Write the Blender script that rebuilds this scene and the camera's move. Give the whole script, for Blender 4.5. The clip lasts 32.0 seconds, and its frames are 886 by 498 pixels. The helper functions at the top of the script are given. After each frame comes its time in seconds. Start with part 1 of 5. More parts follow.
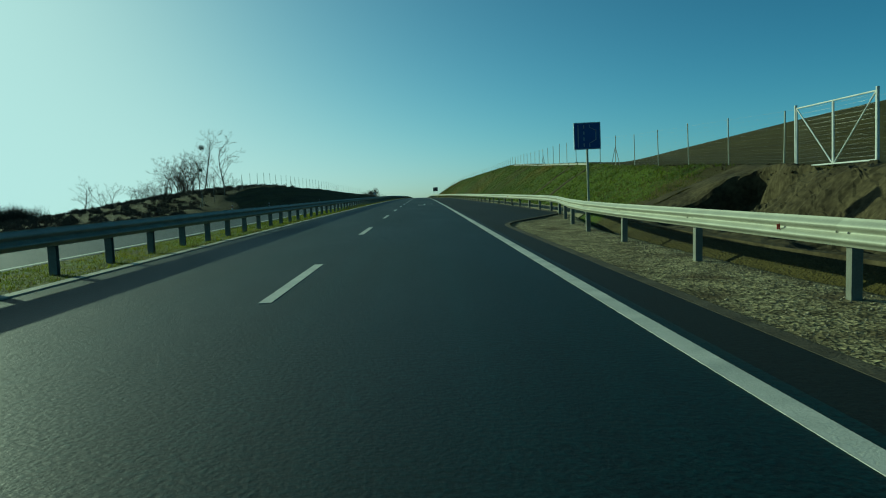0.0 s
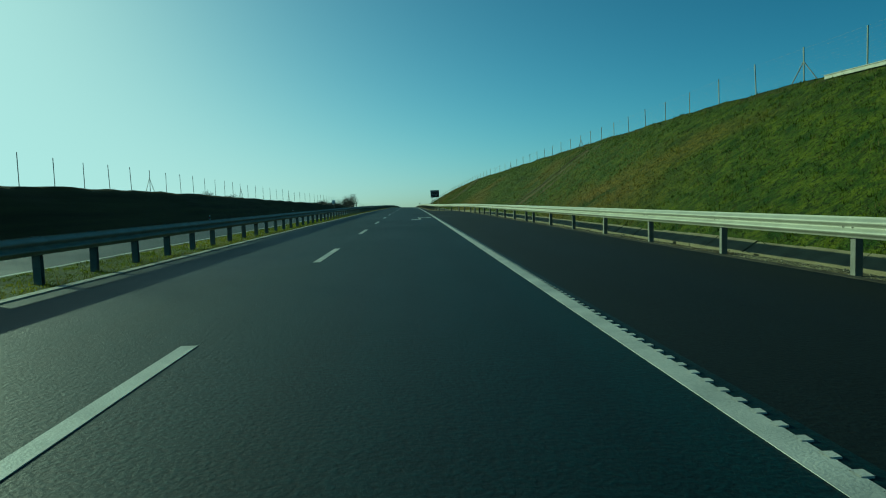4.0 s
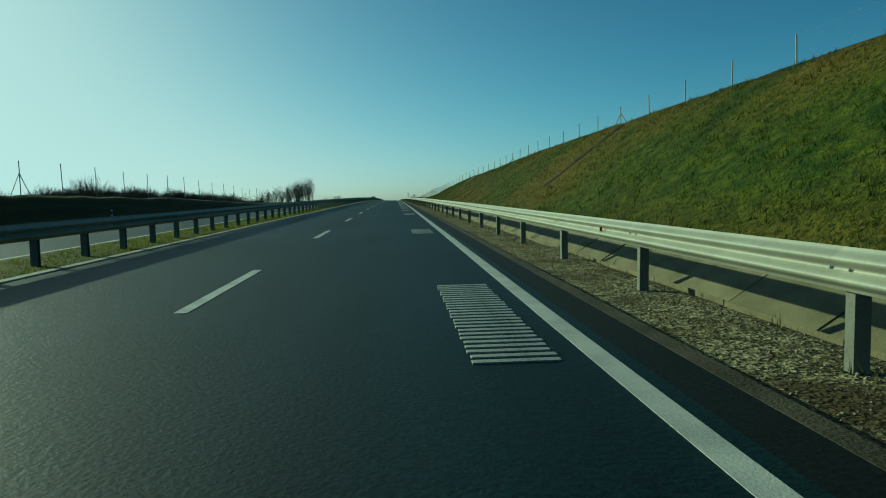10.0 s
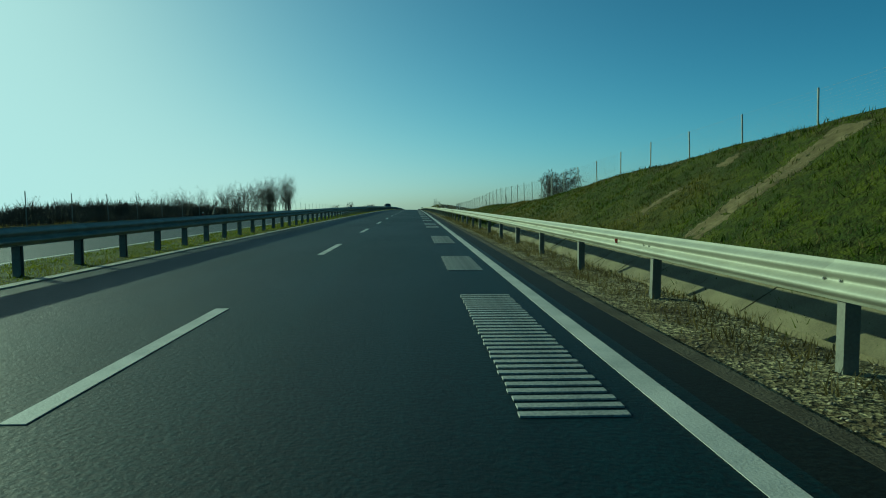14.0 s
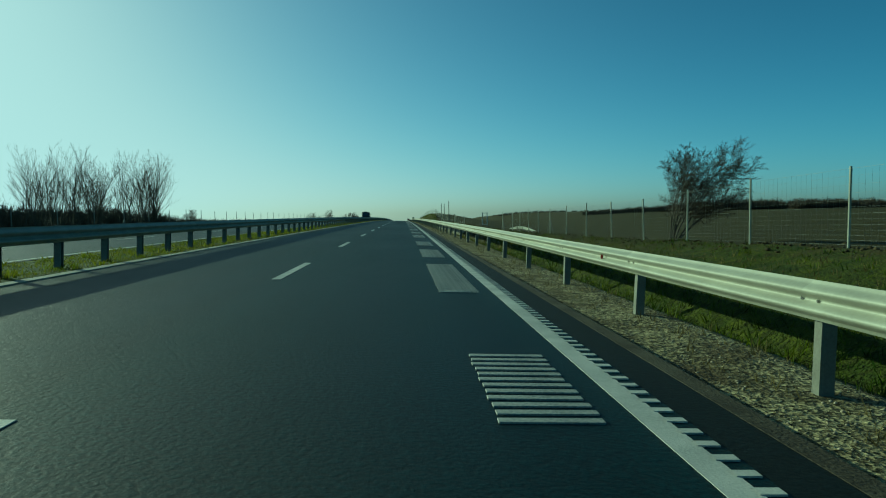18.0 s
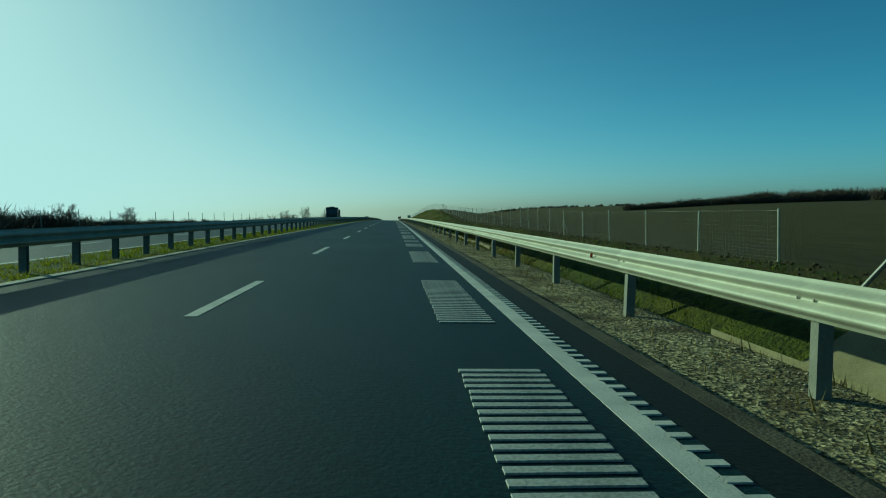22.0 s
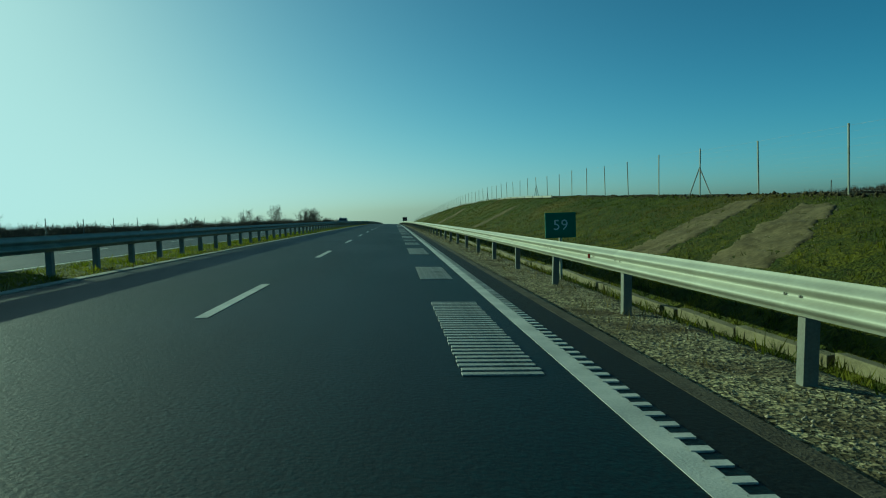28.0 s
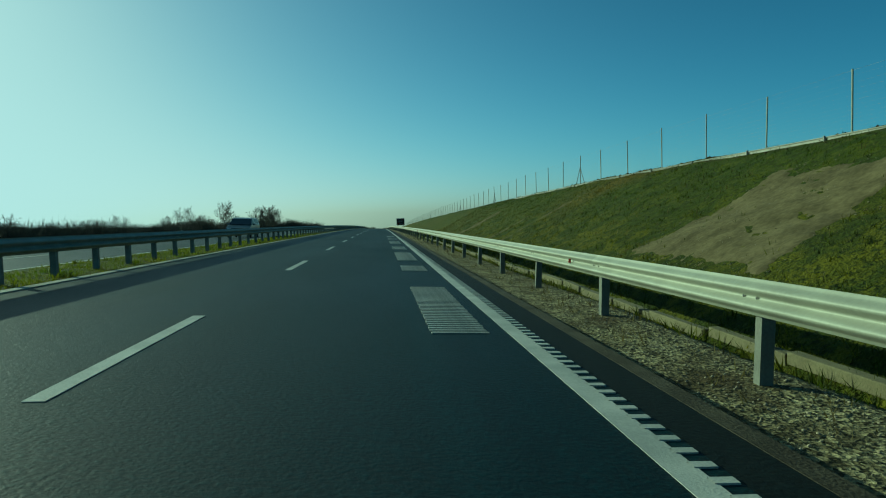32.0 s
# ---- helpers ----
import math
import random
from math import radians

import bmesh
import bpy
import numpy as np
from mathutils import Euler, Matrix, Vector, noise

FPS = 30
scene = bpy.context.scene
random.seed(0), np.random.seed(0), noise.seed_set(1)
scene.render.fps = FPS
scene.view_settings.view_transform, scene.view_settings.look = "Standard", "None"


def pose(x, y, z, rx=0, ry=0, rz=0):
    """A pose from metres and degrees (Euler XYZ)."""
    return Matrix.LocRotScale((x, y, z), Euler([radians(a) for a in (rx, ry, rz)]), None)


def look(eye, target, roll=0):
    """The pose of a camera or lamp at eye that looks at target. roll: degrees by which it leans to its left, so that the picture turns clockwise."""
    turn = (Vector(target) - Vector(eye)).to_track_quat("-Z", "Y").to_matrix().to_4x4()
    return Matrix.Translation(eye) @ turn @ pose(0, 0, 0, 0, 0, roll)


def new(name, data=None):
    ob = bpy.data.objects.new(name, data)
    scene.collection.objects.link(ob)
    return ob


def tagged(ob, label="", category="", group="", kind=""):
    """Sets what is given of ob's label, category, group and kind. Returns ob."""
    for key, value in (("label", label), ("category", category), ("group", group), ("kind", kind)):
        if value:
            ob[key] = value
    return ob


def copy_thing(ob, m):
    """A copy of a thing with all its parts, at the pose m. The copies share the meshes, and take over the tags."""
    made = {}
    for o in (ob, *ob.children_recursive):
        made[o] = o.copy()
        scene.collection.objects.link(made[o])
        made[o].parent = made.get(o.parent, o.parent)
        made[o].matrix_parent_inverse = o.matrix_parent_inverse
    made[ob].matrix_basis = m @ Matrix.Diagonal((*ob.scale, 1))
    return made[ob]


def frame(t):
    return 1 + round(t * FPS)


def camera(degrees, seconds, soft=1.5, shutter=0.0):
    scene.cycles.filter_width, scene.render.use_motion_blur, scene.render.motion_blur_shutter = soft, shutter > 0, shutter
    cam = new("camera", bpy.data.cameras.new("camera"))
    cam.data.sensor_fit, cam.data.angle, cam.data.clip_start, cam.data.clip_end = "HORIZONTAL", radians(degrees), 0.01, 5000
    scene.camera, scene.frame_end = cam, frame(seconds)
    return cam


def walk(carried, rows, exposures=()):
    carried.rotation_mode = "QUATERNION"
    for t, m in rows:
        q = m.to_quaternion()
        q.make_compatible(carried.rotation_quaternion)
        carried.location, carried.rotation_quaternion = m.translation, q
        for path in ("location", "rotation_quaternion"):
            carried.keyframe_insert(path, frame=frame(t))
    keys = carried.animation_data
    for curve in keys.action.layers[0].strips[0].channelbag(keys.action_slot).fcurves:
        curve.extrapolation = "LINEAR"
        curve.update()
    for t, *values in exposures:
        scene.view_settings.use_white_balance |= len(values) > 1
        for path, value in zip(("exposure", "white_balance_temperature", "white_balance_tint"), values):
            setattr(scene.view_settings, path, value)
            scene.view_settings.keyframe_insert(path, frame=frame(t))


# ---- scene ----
cam = camera(68.19, 32.0, soft=1.1)
PATH = [
    (0.0, pose(-1.942, -7.535, 1.147, 85.722, 2.613, -1.845)),
    (0.5, pose(-1.916, 4.157, 1.317, 85.150, 2.507, -1.605)),
    (1.0, pose(-1.891, 15.849, 1.488, 85.984, 2.401, -1.366)),
    (1.5, pose(-1.832, 27.133, 1.641, 85.720, 2.487, -1.460)),
    (2.0, pose(-1.773, 38.417, 1.795, 86.444, 2.574, -1.554)),
    (5.0, pose(-1.781, 103.239, 2.563, 86.095, 2.620, -3.244)),
    (6.0, pose(-1.626, 124.081, 2.771, 85.924, 2.473, -2.442)),
    (7.0, pose(-1.598, 144.790, 2.961, 86.104, 2.662, -2.649)),
    (8.0, pose(-1.590, 165.847, 3.136, 85.109, 1.238, -3.788)),
    (9.0, pose(-1.466, 187.292, 3.294, 85.665, 2.610, -3.775)),
    (10.0, pose(-1.474, 208.907, 3.435, 85.389, 1.910, -4.219)),
    (11.0, pose(-1.530, 230.551, 3.559, 85.643, 1.662, -2.996)),
    (12.0, pose(-1.572, 252.233, 3.668, 86.067, 1.338, -2.943)),
    (13.0, pose(-1.609, 274.430, 3.761, 85.894, 0.951, -2.591)),
    (14.0, pose(-1.535, 296.339, 3.829, 86.066, 1.552, -2.491)),
    (17.0, pose(-1.582, 362.238, 3.921, 85.819, 0.987, -1.347)),
    (18.0, pose(-1.514, 384.194, 3.908, 86.832, 0.959, -3.497)),
    (19.0, pose(-1.358, 406.090, 3.868, 86.281, 1.501, -3.776)),
    (20.0, pose(-1.453, 427.752, 3.817, 86.498, 1.503, -4.157)),
    (21.0, pose(-1.385, 450.055, 3.736, 86.582, 1.845, -4.571)),
    (22.0, pose(-1.447, 472.316, 3.641, 86.524, 1.431, -4.393)),
    (23.0, pose(-1.415, 494.048, 3.523, 86.732, 0.731, -3.880)),
    (24.0, pose(-1.562, 515.719, 3.395, 87.033, 0.124, -4.103)),
    (25.0, pose(-1.613, 538.029, 3.238, 86.706, 1.294, -4.686)),
    (28.0, pose(-1.448, 603.993, 2.637, 86.481, 2.059, -4.332)),
    (29.0, pose(-1.545, 625.925, 2.404, 87.087, 0.917, -4.091)),
    (30.0, pose(-1.542, 647.913, 2.146, 87.040, 1.035, -4.370)),
    (31.0, pose(-1.587, 669.333, 1.877, 87.002, 0.963, -4.534)),
    (32.0, pose(-1.485, 691.503, 1.572, 86.691, 1.488, -5.487)),
]
walk(cam, PATH, exposures=[(0.0, -0.08, 5300, -40), (2.5, -0.08, 5250, -42), (5.0, -0.08, 5000, -49), (7.1, -0.08, 5000, -49), (8.2, -0.08, 5400, -37), (10.5, -0.08, 5350, -38), (12.5, -0.08, 5150, -42), (32.0, -0.08, 5100, -43)])

# ---- light ----
SUN_EL, SUN_AZ = radians(18.0), radians(-51.0)
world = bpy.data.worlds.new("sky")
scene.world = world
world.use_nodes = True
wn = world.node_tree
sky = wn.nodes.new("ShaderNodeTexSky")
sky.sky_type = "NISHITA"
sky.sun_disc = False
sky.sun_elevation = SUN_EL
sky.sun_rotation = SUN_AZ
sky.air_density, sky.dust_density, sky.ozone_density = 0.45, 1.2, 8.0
# clear winter sky, its colour toned: blue deepened, glow around the sun softly capped
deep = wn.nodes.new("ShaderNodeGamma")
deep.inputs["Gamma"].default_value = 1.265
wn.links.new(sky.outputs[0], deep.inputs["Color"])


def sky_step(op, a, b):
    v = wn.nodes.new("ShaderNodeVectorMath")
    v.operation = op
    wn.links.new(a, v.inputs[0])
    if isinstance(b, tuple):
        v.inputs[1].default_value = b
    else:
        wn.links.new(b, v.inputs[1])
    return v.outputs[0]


# tint and soft per-channel cap put on the sky's colour; no real haze
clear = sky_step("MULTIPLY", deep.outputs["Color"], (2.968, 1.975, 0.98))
share_of_cap = sky_step("DIVIDE", clear, (8.228, 8.569, 9.052))
soft_cap = wn.nodes.new("ShaderNodeGamma")
soft_cap.inputs["Gamma"].default_value = 0.5
wn.links.new(sky_step("ADD", sky_step("MULTIPLY", share_of_cap, share_of_cap), (1, 1, 1)), soft_cap.inputs["Color"])
wn.links.new(sky_step("DIVIDE", clear, soft_cap.outputs["Color"]), wn.nodes["Background"].inputs[0])
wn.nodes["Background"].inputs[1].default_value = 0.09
sun_data = bpy.data.lights.new("sun", "SUN")
sun_data.energy, sun_data.angle, sun_data.color = 4.7, radians(0.53), (1.0, 0.89, 0.64)
sun_lamp = new("sun", sun_data)
SUN_DIR = Vector((math.sin(SUN_AZ) * math.cos(SUN_EL), math.cos(SUN_AZ) * math.cos(SUN_EL), math.sin(SUN_EL)))
sun_lamp.matrix_world = look(SUN_DIR * 100, (0, 0, 0))

# ---- materials ----
def material(name, a, b, scale=4.0, rough=0.8, metal=0.0, bump=0.0, bump_scale=40.0, fine=0.25, spec=0.5, vary=0.0, coord="Object"):
    """Two colours mixed by noise at two scales, with fine relief; vary: brightness change from piece to piece."""
    m = bpy.data.materials.new(name)
    m.use_nodes = True
    nt = m.node_tree
    n, k = nt.nodes, nt.links
    p = n["Principled BSDF"]
    tc = n.new("ShaderNodeTexCoord")
    no = n.new("ShaderNodeTexNoise")
    no.inputs["Scale"].default_value, no.inputs["Detail"].default_value = scale, 6
    k.new(tc.outputs[coord], no.inputs["Vector"])
    nf = n.new("ShaderNodeTexNoise")
    nf.inputs["Scale"].default_value, nf.inputs["Detail"].default_value = bump_scale, 4
    k.new(tc.outputs[coord], nf.inputs["Vector"])
    add = n.new("ShaderNodeMath")
    add.operation = "MULTIPLY_ADD"
    k.new(nf.outputs["Fac"], add.inputs[0])
    add.inputs[1].default_value = fine * 2
    k.new(no.outputs["Fac"], add.inputs[2])
    ramp = n.new("ShaderNodeMapRange")
    ramp.inputs["From Min"].default_value, ramp.inputs["From Max"].default_value = 0.3 + fine, 0.7 + fine
    k.new(add.outputs[0], ramp.inputs["Value"])
    mix = n.new("ShaderNodeMix")
    mix.data_type = "RGBA"
    mix.inputs["A"].default_value, mix.inputs["B"].default_value = (*a, 1), (*b, 1)
    k.new(ramp.outputs["Result"], mix.inputs["Factor"])
    out = mix.outputs["Result"]
    if vary:
        oi = n.new("ShaderNodeObjectInfo")
        hs = n.new("ShaderNodeHueSaturation")
        mr = n.new("ShaderNodeMapRange")
        mr.inputs["To Min"].default_value, mr.inputs["To Max"].default_value = 1 - vary, 1 + vary
        k.new(oi.outputs["Random"], mr.inputs["Value"])
        k.new(mr.outputs["Result"], hs.inputs["Value"])
        k.new(out, hs.inputs["Color"])
        out = hs.outputs["Color"]
    k.new(out, p.inputs["Base Color"])
    p.inputs["Roughness"].default_value, p.inputs["Metallic"].default_value = rough, metal
    p.inputs["Specular IOR Level"].default_value = spec
    if bump:
        bp = n.new("ShaderNodeBump")
        bp.inputs["Strength"].default_value, bp.inputs["Distance"].default_value = bump, 0.02
        k.new(nf.outputs["Fac"], bp.inputs["Height"])
        k.new(bp.outputs["Normal"], p.inputs["Normal"])
    return m


def island_vary(m, low, high):
    """Brightness that changes from blade to blade."""
    nt = m.node_tree
    p = nt.nodes["Principled BSDF"]
    src = p.inputs["Base Color"].links[0].from_socket
    ge = nt.nodes.new("ShaderNodeNewGeometry")
    mr = nt.nodes.new("ShaderNodeMapRange")
    mr.inputs["To Min"].default_value, mr.inputs["To Max"].default_value = low, high
    hs = nt.nodes.new("ShaderNodeHueSaturation")
    nt.links.new(ge.outputs["Random Per Island"], mr.inputs["Value"])
    nt.links.new(mr.outputs["Result"], hs.inputs["Value"])
    nt.links.new(src, hs.inputs["Color"])
    nt.links.new(hs.outputs["Color"], p.inputs["Base Color"])
    return m


def see_through(m, share):
    """Thin blades let part of the light through."""
    nt = m.node_tree
    p = nt.nodes["Principled BSDF"]
    tr = nt.nodes.new("ShaderNodeBsdfTranslucent")
    nt.links.new(p.inputs["Base Color"].links[0].from_socket, tr.inputs["Color"])
    mx = nt.nodes.new("ShaderNodeMixShader")
    mx.inputs[0].default_value = share
    nt.links.new(p.outputs[0], mx.inputs[1])
    nt.links.new(tr.outputs[0], mx.inputs[2])
    nt.links.new(mx.outputs[0], nt.nodes["Material Output"].inputs["Surface"])
    return m


def meadow_colour(m):
    """Grass in patches: dark green, yellow green and dried brown, the same for soil and blades at one place."""
    n, k = m.node_tree.nodes, m.node_tree.links
    tc = n.new("ShaderNodeTexCoord")

    def tex(scale, detail, distortion, stretch=(1, 1, 1)):
        mp = n.new("ShaderNodeMapping")
        mp.inputs["Scale"].default_value = stretch
        t = n.new("ShaderNodeTexNoise")
        t.inputs["Scale"].default_value, t.inputs["Detail"].default_value, t.inputs["Distortion"].default_value = scale, detail, distortion
        k.new(tc.outputs["Object"], mp.inputs["Vector"])
        k.new(mp.outputs["Vector"], t.inputs["Vector"])
        return t.outputs["Fac"]

    def step(v, lo, hi):
        r = n.new("ShaderNodeMapRange")
        r.inputs["From Min"].default_value, r.inputs["From Max"].default_value = lo, hi
        k.new(v, r.inputs["Value"])
        return r.outputs["Result"]

    def mix(fac, a, b):
        x = n.new("ShaderNodeMix")
        x.data_type = "RGBA"
        for key, v in (("A", a), ("B", b)):
            if isinstance(v, tuple):
                x.inputs[key].default_value = (*v, 1)
            else:
                k.new(v, x.inputs[key])
        k.new(fac, x.inputs["Factor"])
        return x.outputs["Result"]

    green = mix(step(tex(1.6, 5.0, 0.6), 0.36, 0.64), (0.023, 0.046, 0.0025), (0.09, 0.106, 0.005))
    brown = mix(step(tex(4.5, 4.0, 0.3), 0.35, 0.65), (0.085, 0.058, 0.007), (0.165, 0.118, 0.014))
    place = n.new("ShaderNodeSeparateXYZ")
    k.new(tc.outputs["Object"], place.inputs[0])
    stretch = n.new("ShaderNodeMath")
    stretch.operation = "MULTIPLY"
    k.new(step(place.outputs["Y"], 185.0, 235.0), stretch.inputs[0])
    k.new(step(place.outputs["Y"], 300.0, 255.0), stretch.inputs[1])
    dry = n.new("ShaderNodeMath")
    dry.operation = "MULTIPLY_ADD"
    dry.inputs[1].default_value = 0.1
    k.new(stretch.outputs[0], dry.inputs[0])
    k.new(tex(0.06, 3.0, 0.4, (1.3, 0.8, 1)), dry.inputs[2])
    col = mix(step(dry.outputs[0], 0.52, 0.68), green, brown)
    col = mix(step(tex(0.32, 4.0, 0.8), 0.56, 0.68), col, (0.03, 0.048, 0.003))
    far = n.new("ShaderNodeMath")
    far.operation = "MULTIPLY"
    k.new(step(place.outputs["Y"], 560.0, 620.0), far.inputs[0])
    k.new(step(place.outputs["X"], 11.0, 5.5), far.inputs[1])
    col = mix(step(place.outputs["Y"], 78.0, 40.0), col, mix(step(tex(0.7, 5.0, 0.8), 0.35, 0.6), col, (0.095, 0.125, 0.006)))
    lush = mix(step(tex(0.9, 6.0, 1.0), 0.4, 0.6), (0.035, 0.05, 0.003), (0.125, 0.118, 0.005))
    col = mix(far.outputs[0], col, lush)
    col = mix(step(tex(7.0, 3.0, 0.3), 0.5, 0.66), col, (0.02, 0.03, 0.002))
    return mix(step(tex(3.4, 5.0, 0.5), 0.58, 0.7), col, (0.022, 0.034, 0.002))


def asphalt_material(name, a, b, rough, spec, lanes):
    """Rolled asphalt: pale aggregate in dark binder, long streaks of wear along the lanes, worn patches."""
    m = bpy.data.materials.new(name)
    m.use_nodes = True
    n, k = m.node_tree.nodes, m.node_tree.links
    p = n["Principled BSDF"]
    tc = n.new("ShaderNodeTexCoord")

    def tex(kind, scale, stretch, detail=4.0):
        mp = n.new("ShaderNodeMapping")
        mp.inputs["Scale"].default_value = stretch
        t = n.new(kind)
        t.inputs["Scale"].default_value = scale
        if kind == "ShaderNodeTexNoise":
            t.inputs["Detail"].default_value = detail
        k.new(tc.outputs["Object"], mp.inputs["Vector"])
        k.new(mp.outputs["Vector"], t.inputs["Vector"])
        return t

    def madd(v, w, c):
        r = n.new("ShaderNodeMath")
        r.operation = "MULTIPLY_ADD"
        k.new(v, r.inputs[0])
        r.inputs[1].default_value = w
        if isinstance(c, float):
            r.inputs[2].default_value = c
        else:
            k.new(c, r.inputs[2])
        return r.outputs[0]

    streak = tex("ShaderNodeTexNoise", 1.0, (1.5, 0.02, 1)).outputs["Fac"]
    patch = tex("ShaderNodeTexNoise", 0.22, (1.6, 0.5, 1), 6.0).outputs["Fac"]
    grit = tex("ShaderNodeTexNoise", 26.0, (1, 1, 1), 6.0).outputs["Fac"]
    stone = n.new("ShaderNodeRGBToBW")
    k.new(tex("ShaderNodeTexVoronoi", 75.0, (1, 1, 1)).outputs["Color"], stone.inputs[0])
    f = madd(grit, 1.5, madd(stone.outputs[0], 0.45, madd(streak, lanes, madd(patch, 0.9, -1.2 - 0.5 * lanes))))
    mix = n.new("ShaderNodeMix")
    mix.data_type = "RGBA"
    mix.inputs["A"].default_value, mix.inputs["B"].default_value = (*a, 1), (*b, 1)
    k.new(f, mix.inputs["Factor"])
    k.new(mix.outputs["Result"], p.inputs["Base Color"])
    k.new(madd(patch, 0.22, rough - 0.11), p.inputs["Roughness"])
    p.inputs["Specular IOR Level"].default_value = spec
    bp = n.new("ShaderNodeBump")
    bp.inputs["Strength"].default_value, bp.inputs["Distance"].default_value = 0.55, 0.012
    k.new(madd(grit, 1.0, madd(stone.outputs[0], 0.5, 0.0)), bp.inputs["Height"])
    k.new(bp.outputs["Normal"], p.inputs["Normal"])
    return m


def ground_material():
    """Meadow, ploughed soil and gravel, mixed where the ground changes, with ragged borders."""
    m = bpy.data.materials.new("ground")
    m.use_nodes = True
    n, k = m.node_tree.nodes, m.node_tree.links
    p = n["Principled BSDF"]
    tc = n.new("ShaderNodeTexCoord")

    def noise_tex(scale, detail=5.0, stretch=None):
        t = n.new("ShaderNodeTexNoise")
        t.inputs["Scale"].default_value, t.inputs["Detail"].default_value = scale, detail
        if stretch:
            mp = n.new("ShaderNodeMapping")
            mp.inputs["Scale"].default_value = stretch
            k.new(tc.outputs["Object"], mp.inputs["Vector"])
            k.new(mp.outputs["Vector"], t.inputs["Vector"])
        else:
            k.new(tc.outputs["Object"], t.inputs["Vector"])
        return t.outputs["Fac"]

    def blend(fac, a, b):
        x = n.new("ShaderNodeMix")
        x.data_type = "RGBA"
        for key, v in (("A", a), ("B", b)):
            if isinstance(v, tuple):
                x.inputs[key].default_value = (*v, 1)
            else:
                k.new(v, x.inputs[key])
        k.new(fac, x.inputs["Factor"])
        return x.outputs["Result"]

    def rng(v, lo, hi):
        r = n.new("ShaderNodeMapRange")
        r.inputs["From Min"].default_value, r.inputs["From Max"].default_value = lo, hi
        k.new(v, r.inputs["Value"])
        return r.outputs["Result"]

    def math2(op, a, b):
        r = n.new("ShaderNodeMath")
        r.operation = op
        for i, v in enumerate((a, b)):
            if isinstance(v, float):
                r.inputs[i].default_value = v
            else:
                k.new(v, r.inputs[i])
        return r.outputs[0]

    mid, fine = noise_tex(1.1), noise_tex(14.0, 6.0)
    meadow = meadow_colour(m)
    meadow = blend(rng(fine, 0.55, 0.75), meadow, (0.018, 0.025, 0.003))
    furrow = noise_tex(1.0, 4.0, (1.6, 0.06, 1.0))
    soil = blend(rng(math2("ADD", furrow, math2("MULTIPLY", fine, 0.5)), 0.5, 0.95), (0.028, 0.0225, 0.005), (0.064, 0.053, 0.0125))
    vo = n.new("ShaderNodeTexVoronoi")
    vo.inputs["Scale"].default_value = 30.0
    k.new(tc.outputs["Object"], vo.inputs["Vector"])
    bw = n.new("ShaderNodeRGBToBW")
    k.new(vo.outputs["Color"], bw.inputs["Color"])
    stones = blend(rng(bw.outputs[0], 0.2, 0.85), (0.04, 0.034, 0.016), (0.46, 0.4, 0.215))
    gravel = blend(rng(mid, 0.46, 0.68), stones, (0.085, 0.064, 0.03))
    gravel = blend(rng(noise_tex(5.0, 5.0), 0.5, 0.72), gravel, (0.05, 0.042, 0.018))

    def mask(name):
        at = n.new("ShaderNodeAttribute")
        at.attribute_name = name
        return rng(math2("ADD", at.outputs["Fac"], math2("MULTIPLY", math2("SUBTRACT", math2("ADD", mid, fine), 1.0), 0.9)), 0.38, 0.62)

    thin = n.new("ShaderNodeAttribute")
    thin.attribute_name = "thin"
    meadow = blend(thin.outputs["Fac"], meadow, (0.044, 0.04, 0.006))
    col = blend(mask("soil"), meadow, soil)
    col = blend(mask("gravel"), col, gravel)
    k.new(col, p.inputs["Base Color"])
    p.inputs["Roughness"].default_value = 0.95
    p.inputs["Specular IOR Level"].default_value = 0.15
    bp = n.new("ShaderNodeBump")
    bp.inputs["Strength"].default_value, bp.inputs["Distance"].default_value = 0.9, 0.1
    k.new(math2("ADD", fine, math2("MULTIPLY", vo.outputs["Distance"], 0.2)), bp.inputs["Height"])
    k.new(bp.outputs["Normal"], p.inputs["Normal"])
    return m


M_GROUND = ground_material()
M_ASPHALT = asphalt_material("asphalt", (0.0012, 0.0065, 0.0085), (0.0065, 0.03, 0.036), 0.58, 0.15, 0.8)
M_ASPHALT_DARK = asphalt_material("shoulder_asphalt", (0.002, 0.004, 0.0045), (0.009, 0.0165, 0.0175), 0.7, 0.14, 0.5)
M_EDGE = material("dusty_asphalt_edge", (0.035, 0.03, 0.02), (0.085, 0.075, 0.05), 2.5, 0.9, bump=0.6, bump_scale=40, fine=0.4, spec=0.2)
M_PAINT = material("road_paint", (0.315, 0.3225, 0.3), (0.495, 0.495, 0.45), 2.2, 0.7, bump=0.2, bump_scale=60, fine=0.3)
M_PAINT_OLD = material("worn_road_paint", (0.165, 0.18, 0.1725), (0.375, 0.3825, 0.3525), 3.0, 0.75, bump=0.3, bump_scale=50, fine=0.35)
M_ZINC = material("galvanised_steel", (0.2574, 0.2574, 0.1989), (0.351, 0.351, 0.273), 1.2, 0.6, 0.1, bump=0.08, bump_scale=25, fine=0.2, vary=0.06)
M_ZINC_OLD = material("old_galvanised_steel", (0.19, 0.185, 0.15), (0.28, 0.27, 0.22), 1.6, 0.65, 0.15, bump=0.08, bump_scale=25, fine=0.25, vary=0.08)
# darker than the beam steel: shade on the posts' near side deepened in the colour
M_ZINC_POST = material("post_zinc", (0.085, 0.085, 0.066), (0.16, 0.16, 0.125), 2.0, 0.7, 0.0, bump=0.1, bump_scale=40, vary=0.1)
